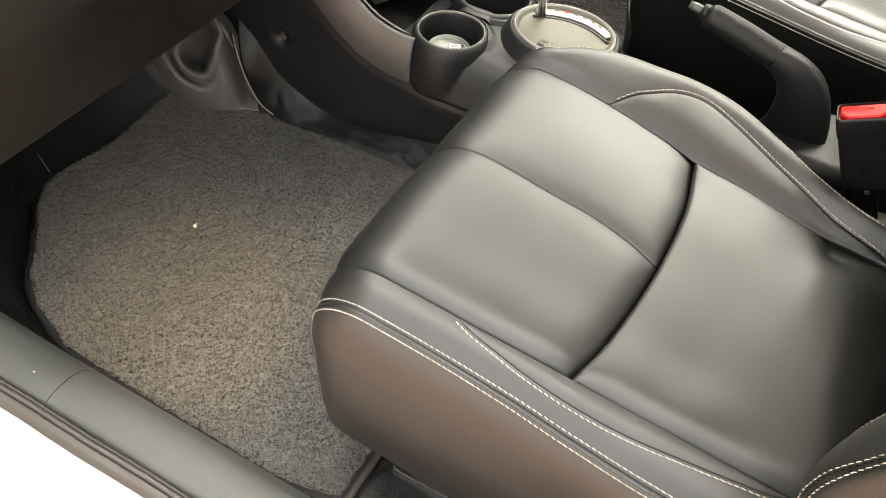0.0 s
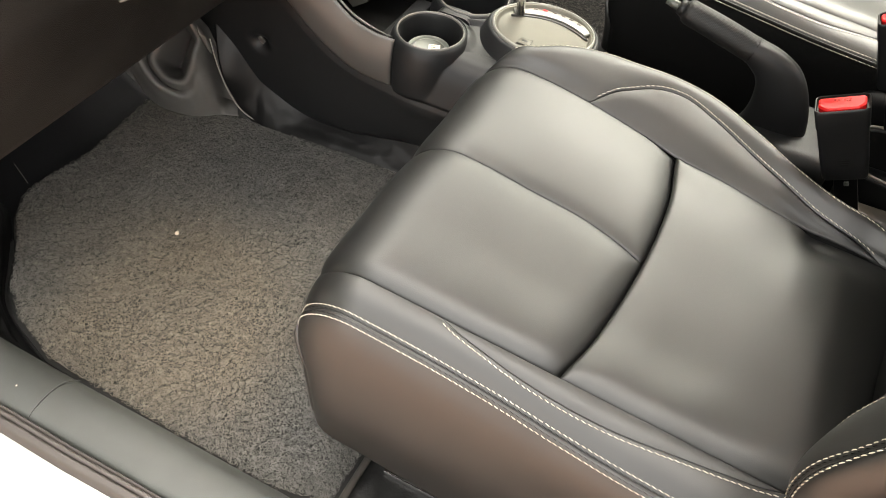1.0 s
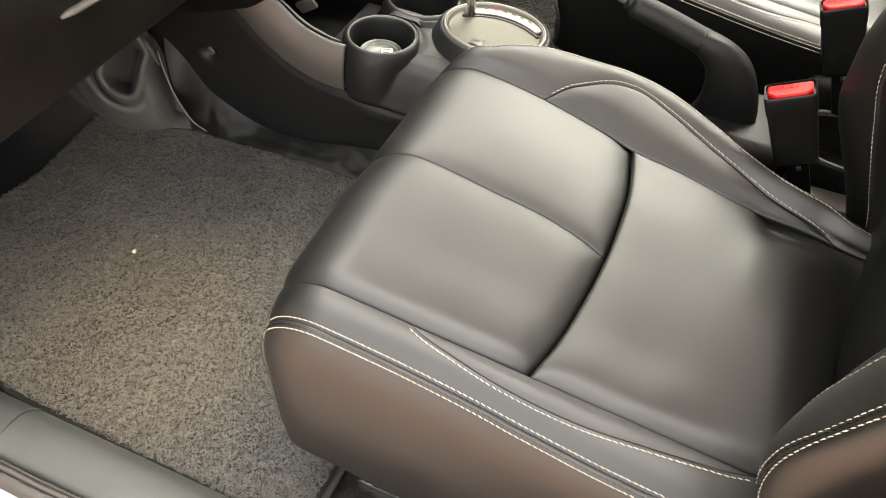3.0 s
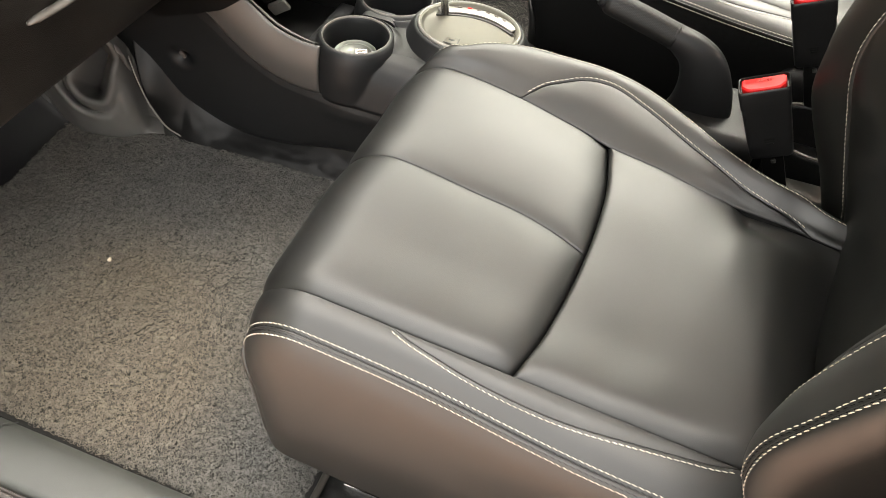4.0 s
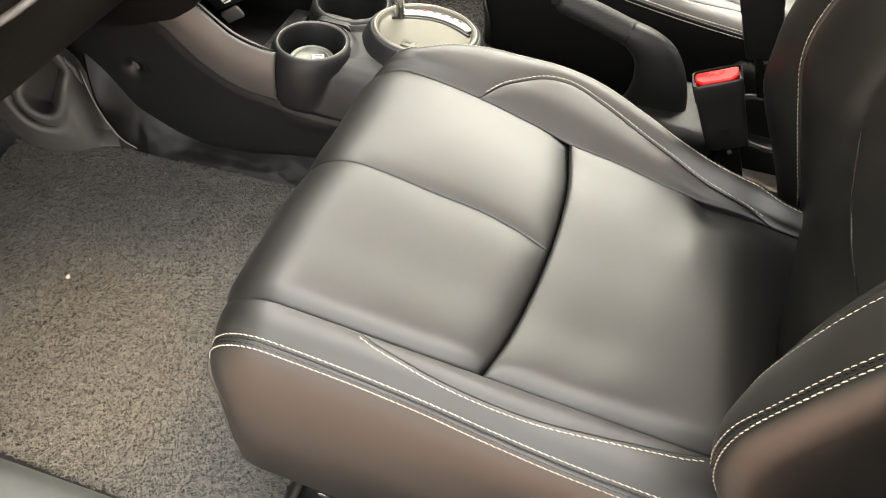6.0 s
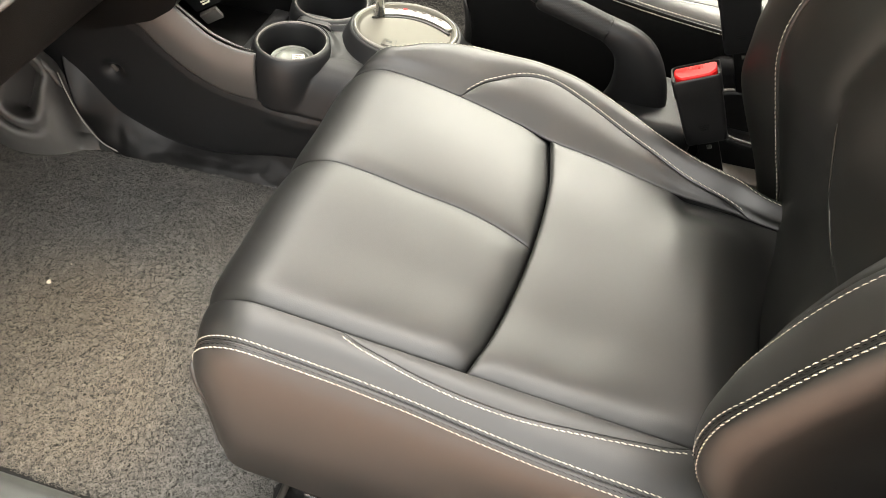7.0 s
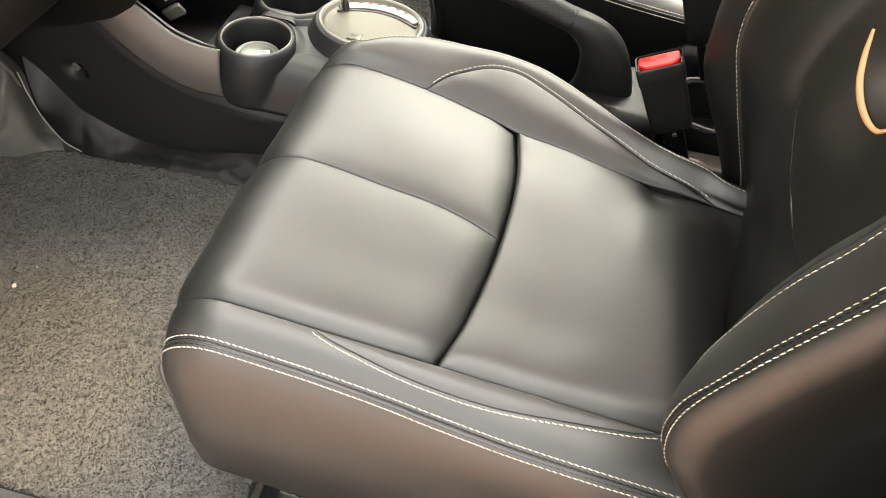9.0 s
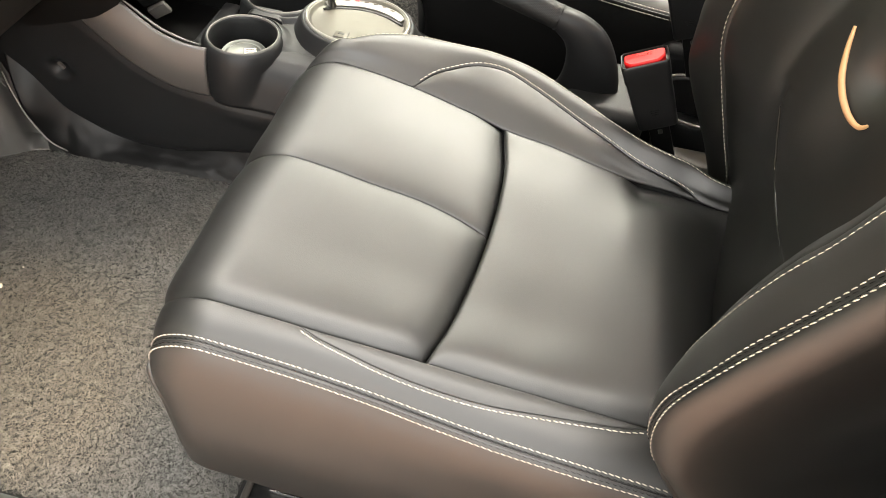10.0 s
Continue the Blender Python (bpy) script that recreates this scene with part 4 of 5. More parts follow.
# ---- footwell lining ----
def footwell():
    lining = thing("footwell_lining", "black vinyl footwell lining with loose folds", "floor lining", kind="structure")

    def toe(u, v):
        y = -0.01 + 0.50 * v
        s = smooth_toe(u)
        wave = 0.006 * math.sin(9 * v + 2) * math.sin(math.pi * u)
        return (s[0] + wave, y, s[1] + 0.4 * wave)

    prof = spline([0, 0.2, 0.5, 1.0], np.array([[-0.56, -0.012], [-0.625, -0.006], [-0.72, 0.07], [-0.93, 0.30]]))
    smooth_toe = lambda u: prof(np.array(u))
    part("toe_board", sheet(toe, 30, 30), LINING, lining)

    foot = spline([-0.95, -0.70, -0.60, -0.535, -0.490, -0.44, -0.38, -0.30], [0.22, 0.21, 0.178, 0.110, 0.056, 0.022, 0.000, -0.006])

    def kick(u, v):
        x = -0.93 + 0.61 * u
        s = min(1.0, max(0.0, (-0.43 - x) / 0.16))
        h = 0.048 + 0.42 * s * s * (3 - 2 * s)
        crease = -0.024 * math.exp(-((v - 0.03) / 0.05) ** 2) * s
        bulge = 0.016 * math.exp(-((v - 0.26) / 0.13) ** 2) * s + 0.006 * noise.noise((9 * x, 5 * v, 0.3)) + s * 0.022 * noise.noise((14 * x, 4 * v, 2.3)) * min(1.0, 6 * v)
        y = float(foot(x)) * (1 - 0.8 * v) - 0.004 - 0.03 * v + crease + bulge
        return (x, y, -0.011 + h * v)

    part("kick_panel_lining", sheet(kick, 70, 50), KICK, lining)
    seam = np.linspace((-0.613, 0.2060, 0.050), (-0.610, 0.2125, 0.002), 12)
    part("seam_thread", stitches([(seam, np.tile([0.75, -0.55, 0.3], (12, 1)))], 0.0062, 0.0044, 0.00042), SEAMLIGHT, lining, "pale thread along the lining seam", kind="stuff")

    # loose vinyl hanging in folds round a hollow at the tunnel corner
    low_edge = spline([0, 0.3, 0.55, 0.8, 1.0], np.array([[-0.620, 0.478, 0.0], [-0.563, 0.464, 0.002], [-0.511, 0.474, 0.002], [-0.480, 0.497, 0.002], [-0.450, 0.512, 0.0]]))
    high_edge = spline([0, 0.4, 0.75, 1.0], np.array([[-0.650, 0.440, 0.200], [-0.575, 0.490, 0.205], [-0.512, 0.505, 0.190], [-0.480, 0.514, 0.150]]))

    def drape(u, v):
        p = high_edge(np.array(u)) * (1 - v) + low_edge(np.array(u)) * v
        # distance from the mouth of the hollow, a slanting slit
        along = min(1.0, max(0.0, ((0.66 - u) * 0.18 + (v - 0.25) * 0.33) / 0.141))
        r = math.hypot(u - 0.66 + 0.18 * along, v - 0.25 - 0.33 * along) + 0.012 * noise.noise((4.0 * u, 4.0 * v, 0.7))
        ridge = lambda c, w: math.exp(-(((r - c) / w) ** 2))
        left = 1 / (1 + math.exp((u - 0.50) / 0.06))
        h = -0.085 * ridge(0.0, 0.080) + 0.013 * ridge(0.140, 0.050) - 0.018 * left * ridge(0.208, 0.036) + 0.012 * left * ridge(0.29, 0.06)
        h += 0.008 * math.exp(-(((u - 0.73) / 0.07) ** 2)) - 0.045 / (1 + math.exp((0.875 - 0.04 * v - u) / 0.022)) + 0.003 * noise.noise((9.0 * u, 4.0 * v, 5.7))
        belly = 0.024 * math.sin(math.pi * u) * math.sin(math.pi * v ** 1.5)
        return p + np.array([0.45, -0.62, 0.60]) * (h * min(1.0, 5 * (1 - v)) + belly)

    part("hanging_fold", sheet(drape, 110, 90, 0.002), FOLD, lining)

    # tunnel side lining with its pale cut edge
    lining_top = spline([-0.50, -0.487, -0.46, -0.42, -0.38, -0.341, -0.271, -0.131, 0.02], [0.212, 0.197, 0.165, 0.115, 0.070, 0.038, 0.030, 0.058, 0.07])
    cut_x = spline([0.0, 0.12, 0.32, 0.55, 0.71, 1.0], [-0.416, -0.440, -0.458, -0.474, -0.487, -0.500])
    foot_line = spline([-0.62, -0.47, -0.40, -0.345, -0.29, -0.239, -0.186, 0.02], [0.522, 0.520, 0.514, 0.516, 0.519, 0.526, 0.529, 0.534])

    def tunnel(u, v):
        x = float(cut_x(v)) * (1 - u)
        hi = float(lining_top(x))
        y0 = float(foot_line(x))
        z = -0.006 + (hi + 0.006) * v
        pull = min(1.0, max(0.0, (-0.415 - x) / 0.060))
        pull = pull * pull * (3 - 2 * pull)
        y = (y0 - 0.002 + (0.562 - y0) * v) * (1 - pull) + (0.5095 + 0.056 * max(0.0, (v - 0.45) / 0.55) ** 1.4) * pull
        bulge = 0.002 * math.sin(14 * u + 1) + 0.004 * noise.noise((13 * x, 2.0 * v, 1.7)) + 0.0016 * noise.noise((45 * x, 5.0 * v, 4.1))
        return (x, y - bulge * math.sin(math.pi * min(1.0, v + 0.12)), z)

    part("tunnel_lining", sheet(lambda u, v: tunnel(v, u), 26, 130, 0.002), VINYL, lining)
    edge = smooth_path([(-0.487, 0.515, 0.138), (-0.474, 0.508, 0.098), (-0.458, 0.507, 0.052), (-0.440, 0.511, 0.018), (-0.418, 0.516, 0.002)], 24)
    part("cut_edge", tube(edge, 0.0011, 6), SEAMLIGHT, lining, "pale cut edge of the vinyl")
    knot = smooth_path([(-0.499, 0.500, 0.168), (-0.490, 0.502, 0.154), (-0.488, 0.506, 0.138), (-0.482, 0.508, 0.118)], 8)
    part("pinched_corner", tube(knot, [0.002, 0.005, 0.0065, 0.007, 0.0065, 0.005, 0.004, 0.002], 8, 0.6), FOLD, lining)


footwell()


# ---- dashboard ----
def dashboard():
    dash = thing("dashboard", "brown-black grained plastic dashboard with glove box", "dashboard", kind="structure")
    prof = [(-0.362, 0.292), (-0.352, 0.304), (-0.318, 0.385), (-0.300, 0.440), (-0.298, 0.52), (-0.33, 0.62), (-0.42, 0.69), (-0.60, 0.73), (-0.92, 0.74), (-0.92, 0.40), (-0.60, 0.345), (-0.40, 0.292)]
    prof = [(x, z if z < 0.44 else 0.44 + 1.35 * (z - 0.44)) for x, z in prof]
    part("dash_body", prism(rounded(prof, 0.012, 4), "y", -0.03, 0.505, 2), DASH, dash)
    part("dash_body", prism(rounded([(x - 0.05, z + 0.05) for x, z in prof], 0.012, 4), "y", 0.745, 1.29, 2), DASH, dash)

    # glove box lip: a long moulded pull along the lower face
    lip = smooth_path([(-0.306, 0.205, 0.418), (-0.300, 0.25, 0.419), (-0.300, 0.33, 0.421), (-0.300, 0.42, 0.424)], 20)
    part("glove_box_pull", tube(lip, [0.003] + [0.0055] * 18 + [0.003], 10, 0.7), SATIN, dash, "pale moulded glove box pull")

    # centre stack, hanging over the console
    stack = [(-0.262, 0.302), (-0.250, 0.33), (-0.262, 0.50), (-0.33, 0.66), (-0.5, 0.72), (-0.62, 0.72), (-0.62, 0.33), (-0.48, 0.235), (-0.40, 0.236), (-0.345, 0.256), (-0.300, 0.274)]
    part("centre_stack", prism(rounded(stack, 0.010, 4), "y", 0.508, 0.742, 2), BLACKGLOSS, dash, "gloss black centre stack")


dashboard()


# ---- centre console ----
def console():
    con = thing("centre_console", "black grained plastic centre console with satin trim", "centre console")

    low = spline([-0.56, -0.46, -0.40, -0.34, -0.31, -0.281, -0.233, -0.177, -0.097, 0.05], [0.31, 0.300, 0.284, 0.249, 0.221, 0.198, 0.174, 0.164, 0.158, 0.156])
    toe_z = spline([-0.60, -0.527, -0.489, -0.42, -0.341, -0.271, -0.131, 0.05], [0.122, 0.078, 0.050, 0.022, 0.004, 0.010, 0.046, 0.06])

    def flank(u, v):
        x = -0.60 + 0.65 * v
        z0, z1 = float(toe_z(x)), float(low(max(x, -0.56)))
        z = z0 + (z1 - z0) * u
        tuck = 0.016 * math.exp(-(u / 0.10) ** 2)
        swell = 0.004 * math.sin(math.pi * min(1.0, u * 1.1)) ** 2
        pit = 0.014 * math.exp(-(((x + 0.403) / 0.015) ** 2 + ((z - 0.150) / 0.012) ** 2))
        bulge = 0.0035 * math.exp(-(((x + 0.122) / 0.045) ** 2)) * math.exp(-(((z - 0.138) / 0.012) ** 2)) - 0.004 * max(0.0, u - 0.9) / 0.1
        return (x, 0.548 - 0.016 * u ** 0.8 + tuck - 0.5 * swell + 1.2 * pit - bulge, z)

    part("side_panel", sheet(flank, 60, 160, 0.003), PLASTIC, con)
    part("screw", moved(box(-0.0042, 0.0042, -0.0018, 0.0018, -0.0065, 0.0065, 0.0018), pose(-0.408, 0.5445, 0.149, 0, -42, 0)), SATIN, con, "small steel screw in a moulded pit")

    hi = spline([-0.45, -0.36, -0.30, -0.263, -0.239, -0.202, -0.160], [0.40, 0.335, 0.293, 0.266, 0.250, 0.239, 0.236])

    def trim(u, v):
        x = -0.45 + 0.279 * v
        z0, z1 = float(low(x)), float(hi(x))
        return (x, 0.5315 + (0.018 - 0.012 * v) * u ** 1.5 - 0.004 * math.sin(math.pi * u) + 0.006 * v ** 10, z0 + (z1 - z0) * u)

    part("satin_trim", sheet(trim, 20, 70, 0.004), TRIM, con, "satin grey curved console trim")
    rim = [(x, 0.5455, float(hi(x)) + 0.0012) for x in np.linspace(-0.44, -0.176, 40)]
    part("trim_edge", tube(rim, [0.0018 * min(1.0, (39 - i) / 6 + 0.1) for i in range(40)], 8), SATIN, con)

    # open tray behind the trim, with a socket cover
    part("tray_floor", box(-0.50, -0.17, 0.548, 0.735, 0.168, 0.182, 0.003), BLACKGLOSS, con)
    part("tray_wall", box(-0.50, -0.17, 0.722, 0.742, 0.16, 0.30, 0.006), BLACKGLOSS, con)
    part("tray_wall", box(-0.50, -0.17, 0.5515, 0.5555, 0.12, 0.19, 0.0015), BLACKGLOSS, con)
    part("tray_back", box(-0.52, -0.49, 0.54, 0.74, 0.1, 0.34, 0.004), BLACKGLOSS, con)
    part("tray_step", box(-0.214, -0.186, 0.556, 0.70, 0.18, 0.212, 0.004), PLASTIC, con)
    sock = part("power_socket", moved(box(-0.022, 0.022, -0.014, 0.014, -0.016, 0.016, 0.004), pose(-0.285, 0.615, 0.262, 18, -28, 20)), PLASTIC, con, "grey power socket cover with white marks")
    part("socket_flap", moved(box(-0.014, 0.014, -0.004, 0.004, -0.010, 0.010, 0.002), pose(-0.268, 0.604, 0.238, 18, -28, 20)), SATIN, sock)
    for k, (dx, dz, w) in enumerate(((0.0, 0.006, 0.006), (0.001, 0.0, 0.010), (0.002, -0.005, 0.012))):
        part("mark_bar", moved(box(-w / 2, w / 2, -0.0006, 0.0006, -0.0013, 0.0013, 0.0003), pose(-0.285, 0.615, 0.262, 18, -28, 20) @ Matrix.Translation((dx, -0.0142, dz))), PAPER, sock)

    # deck that carries cups and selector
    def deck(u, v):
        x = -0.195 + 0.60 * v
        half = 0.098 - 0.012 * v
        y = 0.637 + half * (2 * u - 1)
        side = abs(2 * u - 1)
        z = 0.192 - 0.010 * max(0, v - 0.35) - 0.055 * max(0.0, side - 0.72) ** 2 / 0.08
        return (x, y, z)

    part("deck", sheet(lambda u, v: deck(v, u), 70, 40, 0.004), PLASTIC, con)
    part("deck_side", prism(rounded([(0.572, 0.0), (0.570, 0.10), (0.572, 0.150), (0.582, 0.168), (0.61, 0.168), (0.61, 0.0)], 0.012, 4), "x", -0.195, 0.60, 2), PLASTIC, con)
    part("deck_side", prism(rounded([(0.736, 0.0), (0.744, 0.10), (0.734, 0.165), (0.718, 0.178), (0.68, 0.178), (0.68, 0.0)], 0.012, 4), "x", -0.195, 0.60, 2), PLASTIC, con)

    def cup(cx, cy, r, z1, name):
        prof = [(r + 0.008, 0.120), (r + 0.010, 0.152), (r + 0.0160, 0.157), (r + 0.0172, 0.172), (r + 0.0165, 0.195), (r + 0.0135, z1 - 0.020), (r + 0.0095, z1 - 0.006), (r + 0.006, z1 - 0.0012), (r + 0.0035, z1), (r + 0.001, z1 - 0.0008),
                (r - 0.001, z1 - 0.004), (r - 0.0018, z1 - 0.012), (r - 0.004, 0.17), (r - 0.006, 0.158), (r - 0.012, 0.153), (0.0005, 0.152)]
        return part(name, lathe(prof, 72, cx, cy), PLASTIC, con)

    c1 = cup(-0.138, 0.590, 0.0465, 0.2385, "cup_holder")
    c2 = cup(-0.124, 0.708, 0.051, 0.240, "cup_holder")
    part("rim_ring", lathe([(0.0468, 0.2366), (0.0474, 0.2384), (0.0484, 0.2392), (0.0492, 0.2384)], 72, -0.138, 0.590), SATIN, c1)
    part("rim_ring", lathe([(0.0525, 0.2395), (0.0535, 0.2418), (0.0545, 0.2395)], 72, -0.124, 0.708), SATIN, c2)
    part("cup_bridge", prism(rounded([(-0.156, 0.16), (-0.156, 0.234), (-0.148, 0.239), (-0.108, 0.239), (-0.100, 0.234), (-0.100, 0.16)], 0.005, 3), "y", 0.6425, 0.664, 2), PLASTIC, con)
    # one moulded shell flows from the near cup holder into the shoulder of the console
    shoulder_prof = spline([0, 0.25, 0.5, 0.75, 1.0], np.array([[0.590, 0.2268], [0.580, 0.2255], [0.566, 0.2212], [0.546, 0.205], [0.5290, 0.158]]))
    cup_wall = spline([0.152, 0.172, 0.195, 0.209, 0.2185, 0.24], [0.0635, 0.0642, 0.0633, 0.0614, 0.0588, 0.0500])

    def shell(u, v):
        x = -0.2005 + 0.3855 * u
        y, z = shoulder_prof(np.array(v))
        back = min(1.0, max(0.0, (-0.150 - x) / 0.03))
        y += 0.035 * back * back - 0.005 * math.exp(-(((x - 0.02) / 0.08) ** 2)) * math.sin(math.pi * v)
        dx, r = x + 0.138, float(cup_wall(z))
        wall = 0.590 - math.sqrt(r * r - dx * dx) if abs(dx) < r else 0.590 + 40 * (abs(dx) - r)
        k = 0.0014
        lo = min(y, wall)
        return (x, lo - k * math.log(math.exp(-(y - lo) / k) + math.exp(-(wall - lo) / k)), z)

    part("console_shoulder", sheet(lambda u, v: shell(v, u), 36, 220, 0.003), PLASTIC, con)

    # deck behind the shoulder, with a lip that follows both cup holders
    def web(u, v):
        y = 0.582 + 0.120 * v
        left = -0.138 + math.sqrt(max(0.0, 0.0535 ** 2 - (y - 0.590) ** 2))
        if abs(y - 0.708) < 0.062:
            left = max(left, -0.124 + math.sqrt(0.062 ** 2 - (y - 0.708) ** 2))
        x = left + (0.06 - left) * u ** 1.6
        rise = min(1.0, max(0.0, (y - 0.588) / 0.05))
        lip = 0.0070 * math.exp(-(((x - left) / 0.011) ** 2)) * min(1.0, max(0.0, (y - 0.584) / 0.02))
        return (x, y, 0.2252 - 0.25 * max(0.0, 0.592 - y) + 0.004 * rise * rise * (3 - 2 * rise) + lip)

    part("cup_web", sheet(lambda u, v: web(v, u), 40, 48, 0.002), PLASTIC, con)

    # gear selector: flared surround, champagne plate, gate and lever
    cx, cy, zt = 0.006, 0.664, 0.252
    flare = [(0.150, 0.188), (0.136, 0.194), (0.120, 0.206), (0.105, 0.222), (0.096, 0.236), (0.089, 0.2485), (0.0855, 0.2515), (0.082, 0.2505), (0.080, 0.247)]
    part("selector_surround", lathe(flare, 96, cx, cy, 0.93, 0.80), PLASTIC, con)
    plate = part("selector_plate", lathe([(0.0815, zt - 0.006), (0.0805, zt - 0.001), (0.0775, zt + 0.0012), (0.0745, zt + 0.0002), (0.0735, zt - 0.0045), (0.0700, zt - 0.0055), (0.0005, zt - 0.0030)], 96, cx, cy, 0.93, 0.80), PLATE, con, "champagne silver selector plate")

    part("plate_ring", lathe([(0.0772, zt - 0.002), (0.0780, zt + 0.0022), (0.0800, zt + 0.0026), (0.0820, zt + 0.0004), (0.0822, zt - 0.005)], 96, cx, cy, 0.93, 0.80), RINGMETAL, plate, "satin silver ring")
    part("plate_groove", lathe([(0.0728, zt - 0.0060), (0.0730, zt - 0.0046), (0.0742, zt - 0.0042), (0.0744, zt - 0.0060)], 96, cx, cy, 0.93, 0.80), ANCHOR, plate)

    part("gate_slot", tube([(cx - 0.056 + 0.118 * k / 19, cy + 0.034 - 0.020 * (2 * k / 19 - 1) ** 2, zt - 0.0040) for k in range(20)], 0.0028, 8, 0.35), BLACKGLOSS, plate, "dark selector slot")
    part("gate_step", tube([(cx - 0.056 + 0.118 * k / 19, cy + 0.0455 - 0.020 * (2 * k / 19 - 1) ** 2, zt - 0.0024) for k in range(20)], 0.0088, 12, 0.20), RINGMETAL, plate)
    for k in range(6):
        s = -0.030 + 0.014 * k
        yy = cy + 0.0505 - 0.020 * (s / 0.059) ** 2
        part("mark_bar", moved(box(-0.0032, 0.0032, -0.0016, 0.0016, -0.0004, 0.0004, 0.0002), pose(cx + s, yy, zt - 0.0006, 0, 0, -20 * s / 0.03)), RED if k == 1 else INK, plate, "red position mark" if k == 1 else "")
    part("lock_recess", box(cx - 0.0222, cx - 0.0028, cy - 0.0472, cy - 0.0308, zt - 0.0050, zt - 0.0034, 0.0006), ANCHOR, plate)
    lock = part("lock_cover", box(cx - 0.021, cx - 0.004, cy - 0.046, cy - 0.032, zt - 0.0045, zt - 0.0030, 0.0006), PLATE, plate)
    part("lock_slot", box(cx - 0.0168, cx - 0.0082, cy - 0.0410, cy - 0.0370, zt - 0.0034, zt - 0.0026, 0.0002), BLACKGLOSS, lock)
    lever = part("selector_lever", tube([(cx - 0.046, cy + 0.024, zt - 0.004), (cx - 0.050, cy + 0.024, zt + 0.05), (cx - 0.054, cy + 0.024, zt + 0.10)], 0.0065, 16), CHROME, con, "chrome selector lever")
    part("lever_collar", tube([(cx - 0.050, cy + 0.024, zt + 0.038), (cx - 0.052, cy + 0.024, zt + 0.075)], [0.010, 0.012], 16), BLACKGLOSS, lever)
    part("selector_knob", lathe([(0.0, 0.338), (0.012, 0.339), (0.017, 0.350), (0.022, 0.380), (0.024, 0.41), (0.018, 0.425), (0.0, 0.43)], 24, cx - 0.055, cy + 0.024), BLACKGLOSS, lever)

    # raised deck round the foot of the handbrake
    part("handbrake_deck", box(0.310, 0.428, 0.566, 0.700, 0.10, 0.256, 0.020, 5), PLASTIC, con)

    # rounded open bin between the seats, with a pale lip
    def ring(grow, z, n=64):
        out = []
        for k in range(n):
            w = 2 * math.pi * k / n
            c, t = math.cos(w), math.sin(w)
            out.append((0.535 + (0.085 + grow) * math.copysign(abs(c) ** 0.55, c), 0.668 + (0.063 + grow) * math.copysign(abs(t) ** 0.55, t), z))
        return out

    def rings(levels):
        loops = [ring(g, z) for g, z in levels]
        n = len(loops[0])
        verts = [v for lp in loops for v in lp]
        faces = [(i * n + k, i * n + (k + 1) % n, (i + 1) * n + (k + 1) % n, (i + 1) * n + k) for i in range(len(loops) - 1) for k in range(n)]
        return verts, faces + ([tuple(range((len(loops) - 1) * n, len(loops) * n))] if levels[-1][1] < 0.2 else [])

    bin_body = part("rear_bin", rings([(-0.012, 0.06), (-0.006, 0.19), (0.000, 0.222), (0.0015, 0.231), (0.0, 0.2345), (-0.003, 0.235), (-0.0055, 0.2335), (-0.0060, 0.2300)]), PLASTIC, con, "black moulded bin between the seats")
    # inner wall coloured near-black to paint the dark of the deep opening
    part("bin_inside", rings([(-0.0062, 0.2310), (-0.0075, 0.2260), (-0.012, 0.10)]), SHADEBLACK, bin_body)
    part("bin_lip", tube(ring(-0.0015, 0.2352) + ring(-0.0015, 0.2352)[:1], 0.0024, 8), SATIN, bin_body, "pale moulded lip")
    part("bin_liner", box(0.46, 0.61, 0.615, 0.72, 0.075, 0.082, 0.002), MATBASE, bin_body)
    part("rear_boss", box(0.440, 0.515, 0.745, 0.800, 0.10, 0.262, 0.018, 5), LINING, con)
    part("anchor_ledge", box(0.44, 0.60, 0.556, 0.612, 0.05, 0.184, 0.006), PLASTIC, con)
    part("anchor_cover", moved(box(-0.04, 0.04, -0.016, 0.016, -0.006, 0.006, 0.004), pose(0.514, 0.590, 0.192, 8, 4, 8)), ANCHOR, con, "grey belt anchor cover")

console()


def tin():
    t = thing("round_tin", "round metal tin with paper label in the cup holder", "tin")
    cx, cy, zt = -0.140, 0.591, 0.208
    part("tin_body", lathe([(0.029, 0.1535), (0.030, 0.156), (0.030, zt - 0.006), (0.0312, zt - 0.004), (0.0312, zt), (0.0300, zt + 0.0012), (0.0285, zt - 0.0020), (0.0250, zt - 0.0024), (0.0243, zt - 0.0012), (0.0232, zt - 0.0012), (0.0225, zt - 0.0026), (0.0006, zt - 0.0022)], 64, cx, cy), STEEL, t)
    lab = part("paper_label", moved(box(-0.0085, 0.0085, -0.0095, 0.0095, 0, 0.0004, 0.0), pose(cx + 0.008, cy + 0.004, zt - 0.0014, 0, 0, 25)), PAPER, t, "cream paper label with brown bars")
    for k in range(4):
        part("print_bar", moved(box(-0.0065 + 0.001 * (k % 2), 0.006 - 0.002 * (k % 3), -0.0009, 0.0009, 0, 0.0004, 0), pose(cx + 0.008, cy + 0.004, zt - 0.0009, 0, 0, 25) @ Matrix.Translation((0, -0.006 + 0.004 * k, 0))), INK, lab)


tin()


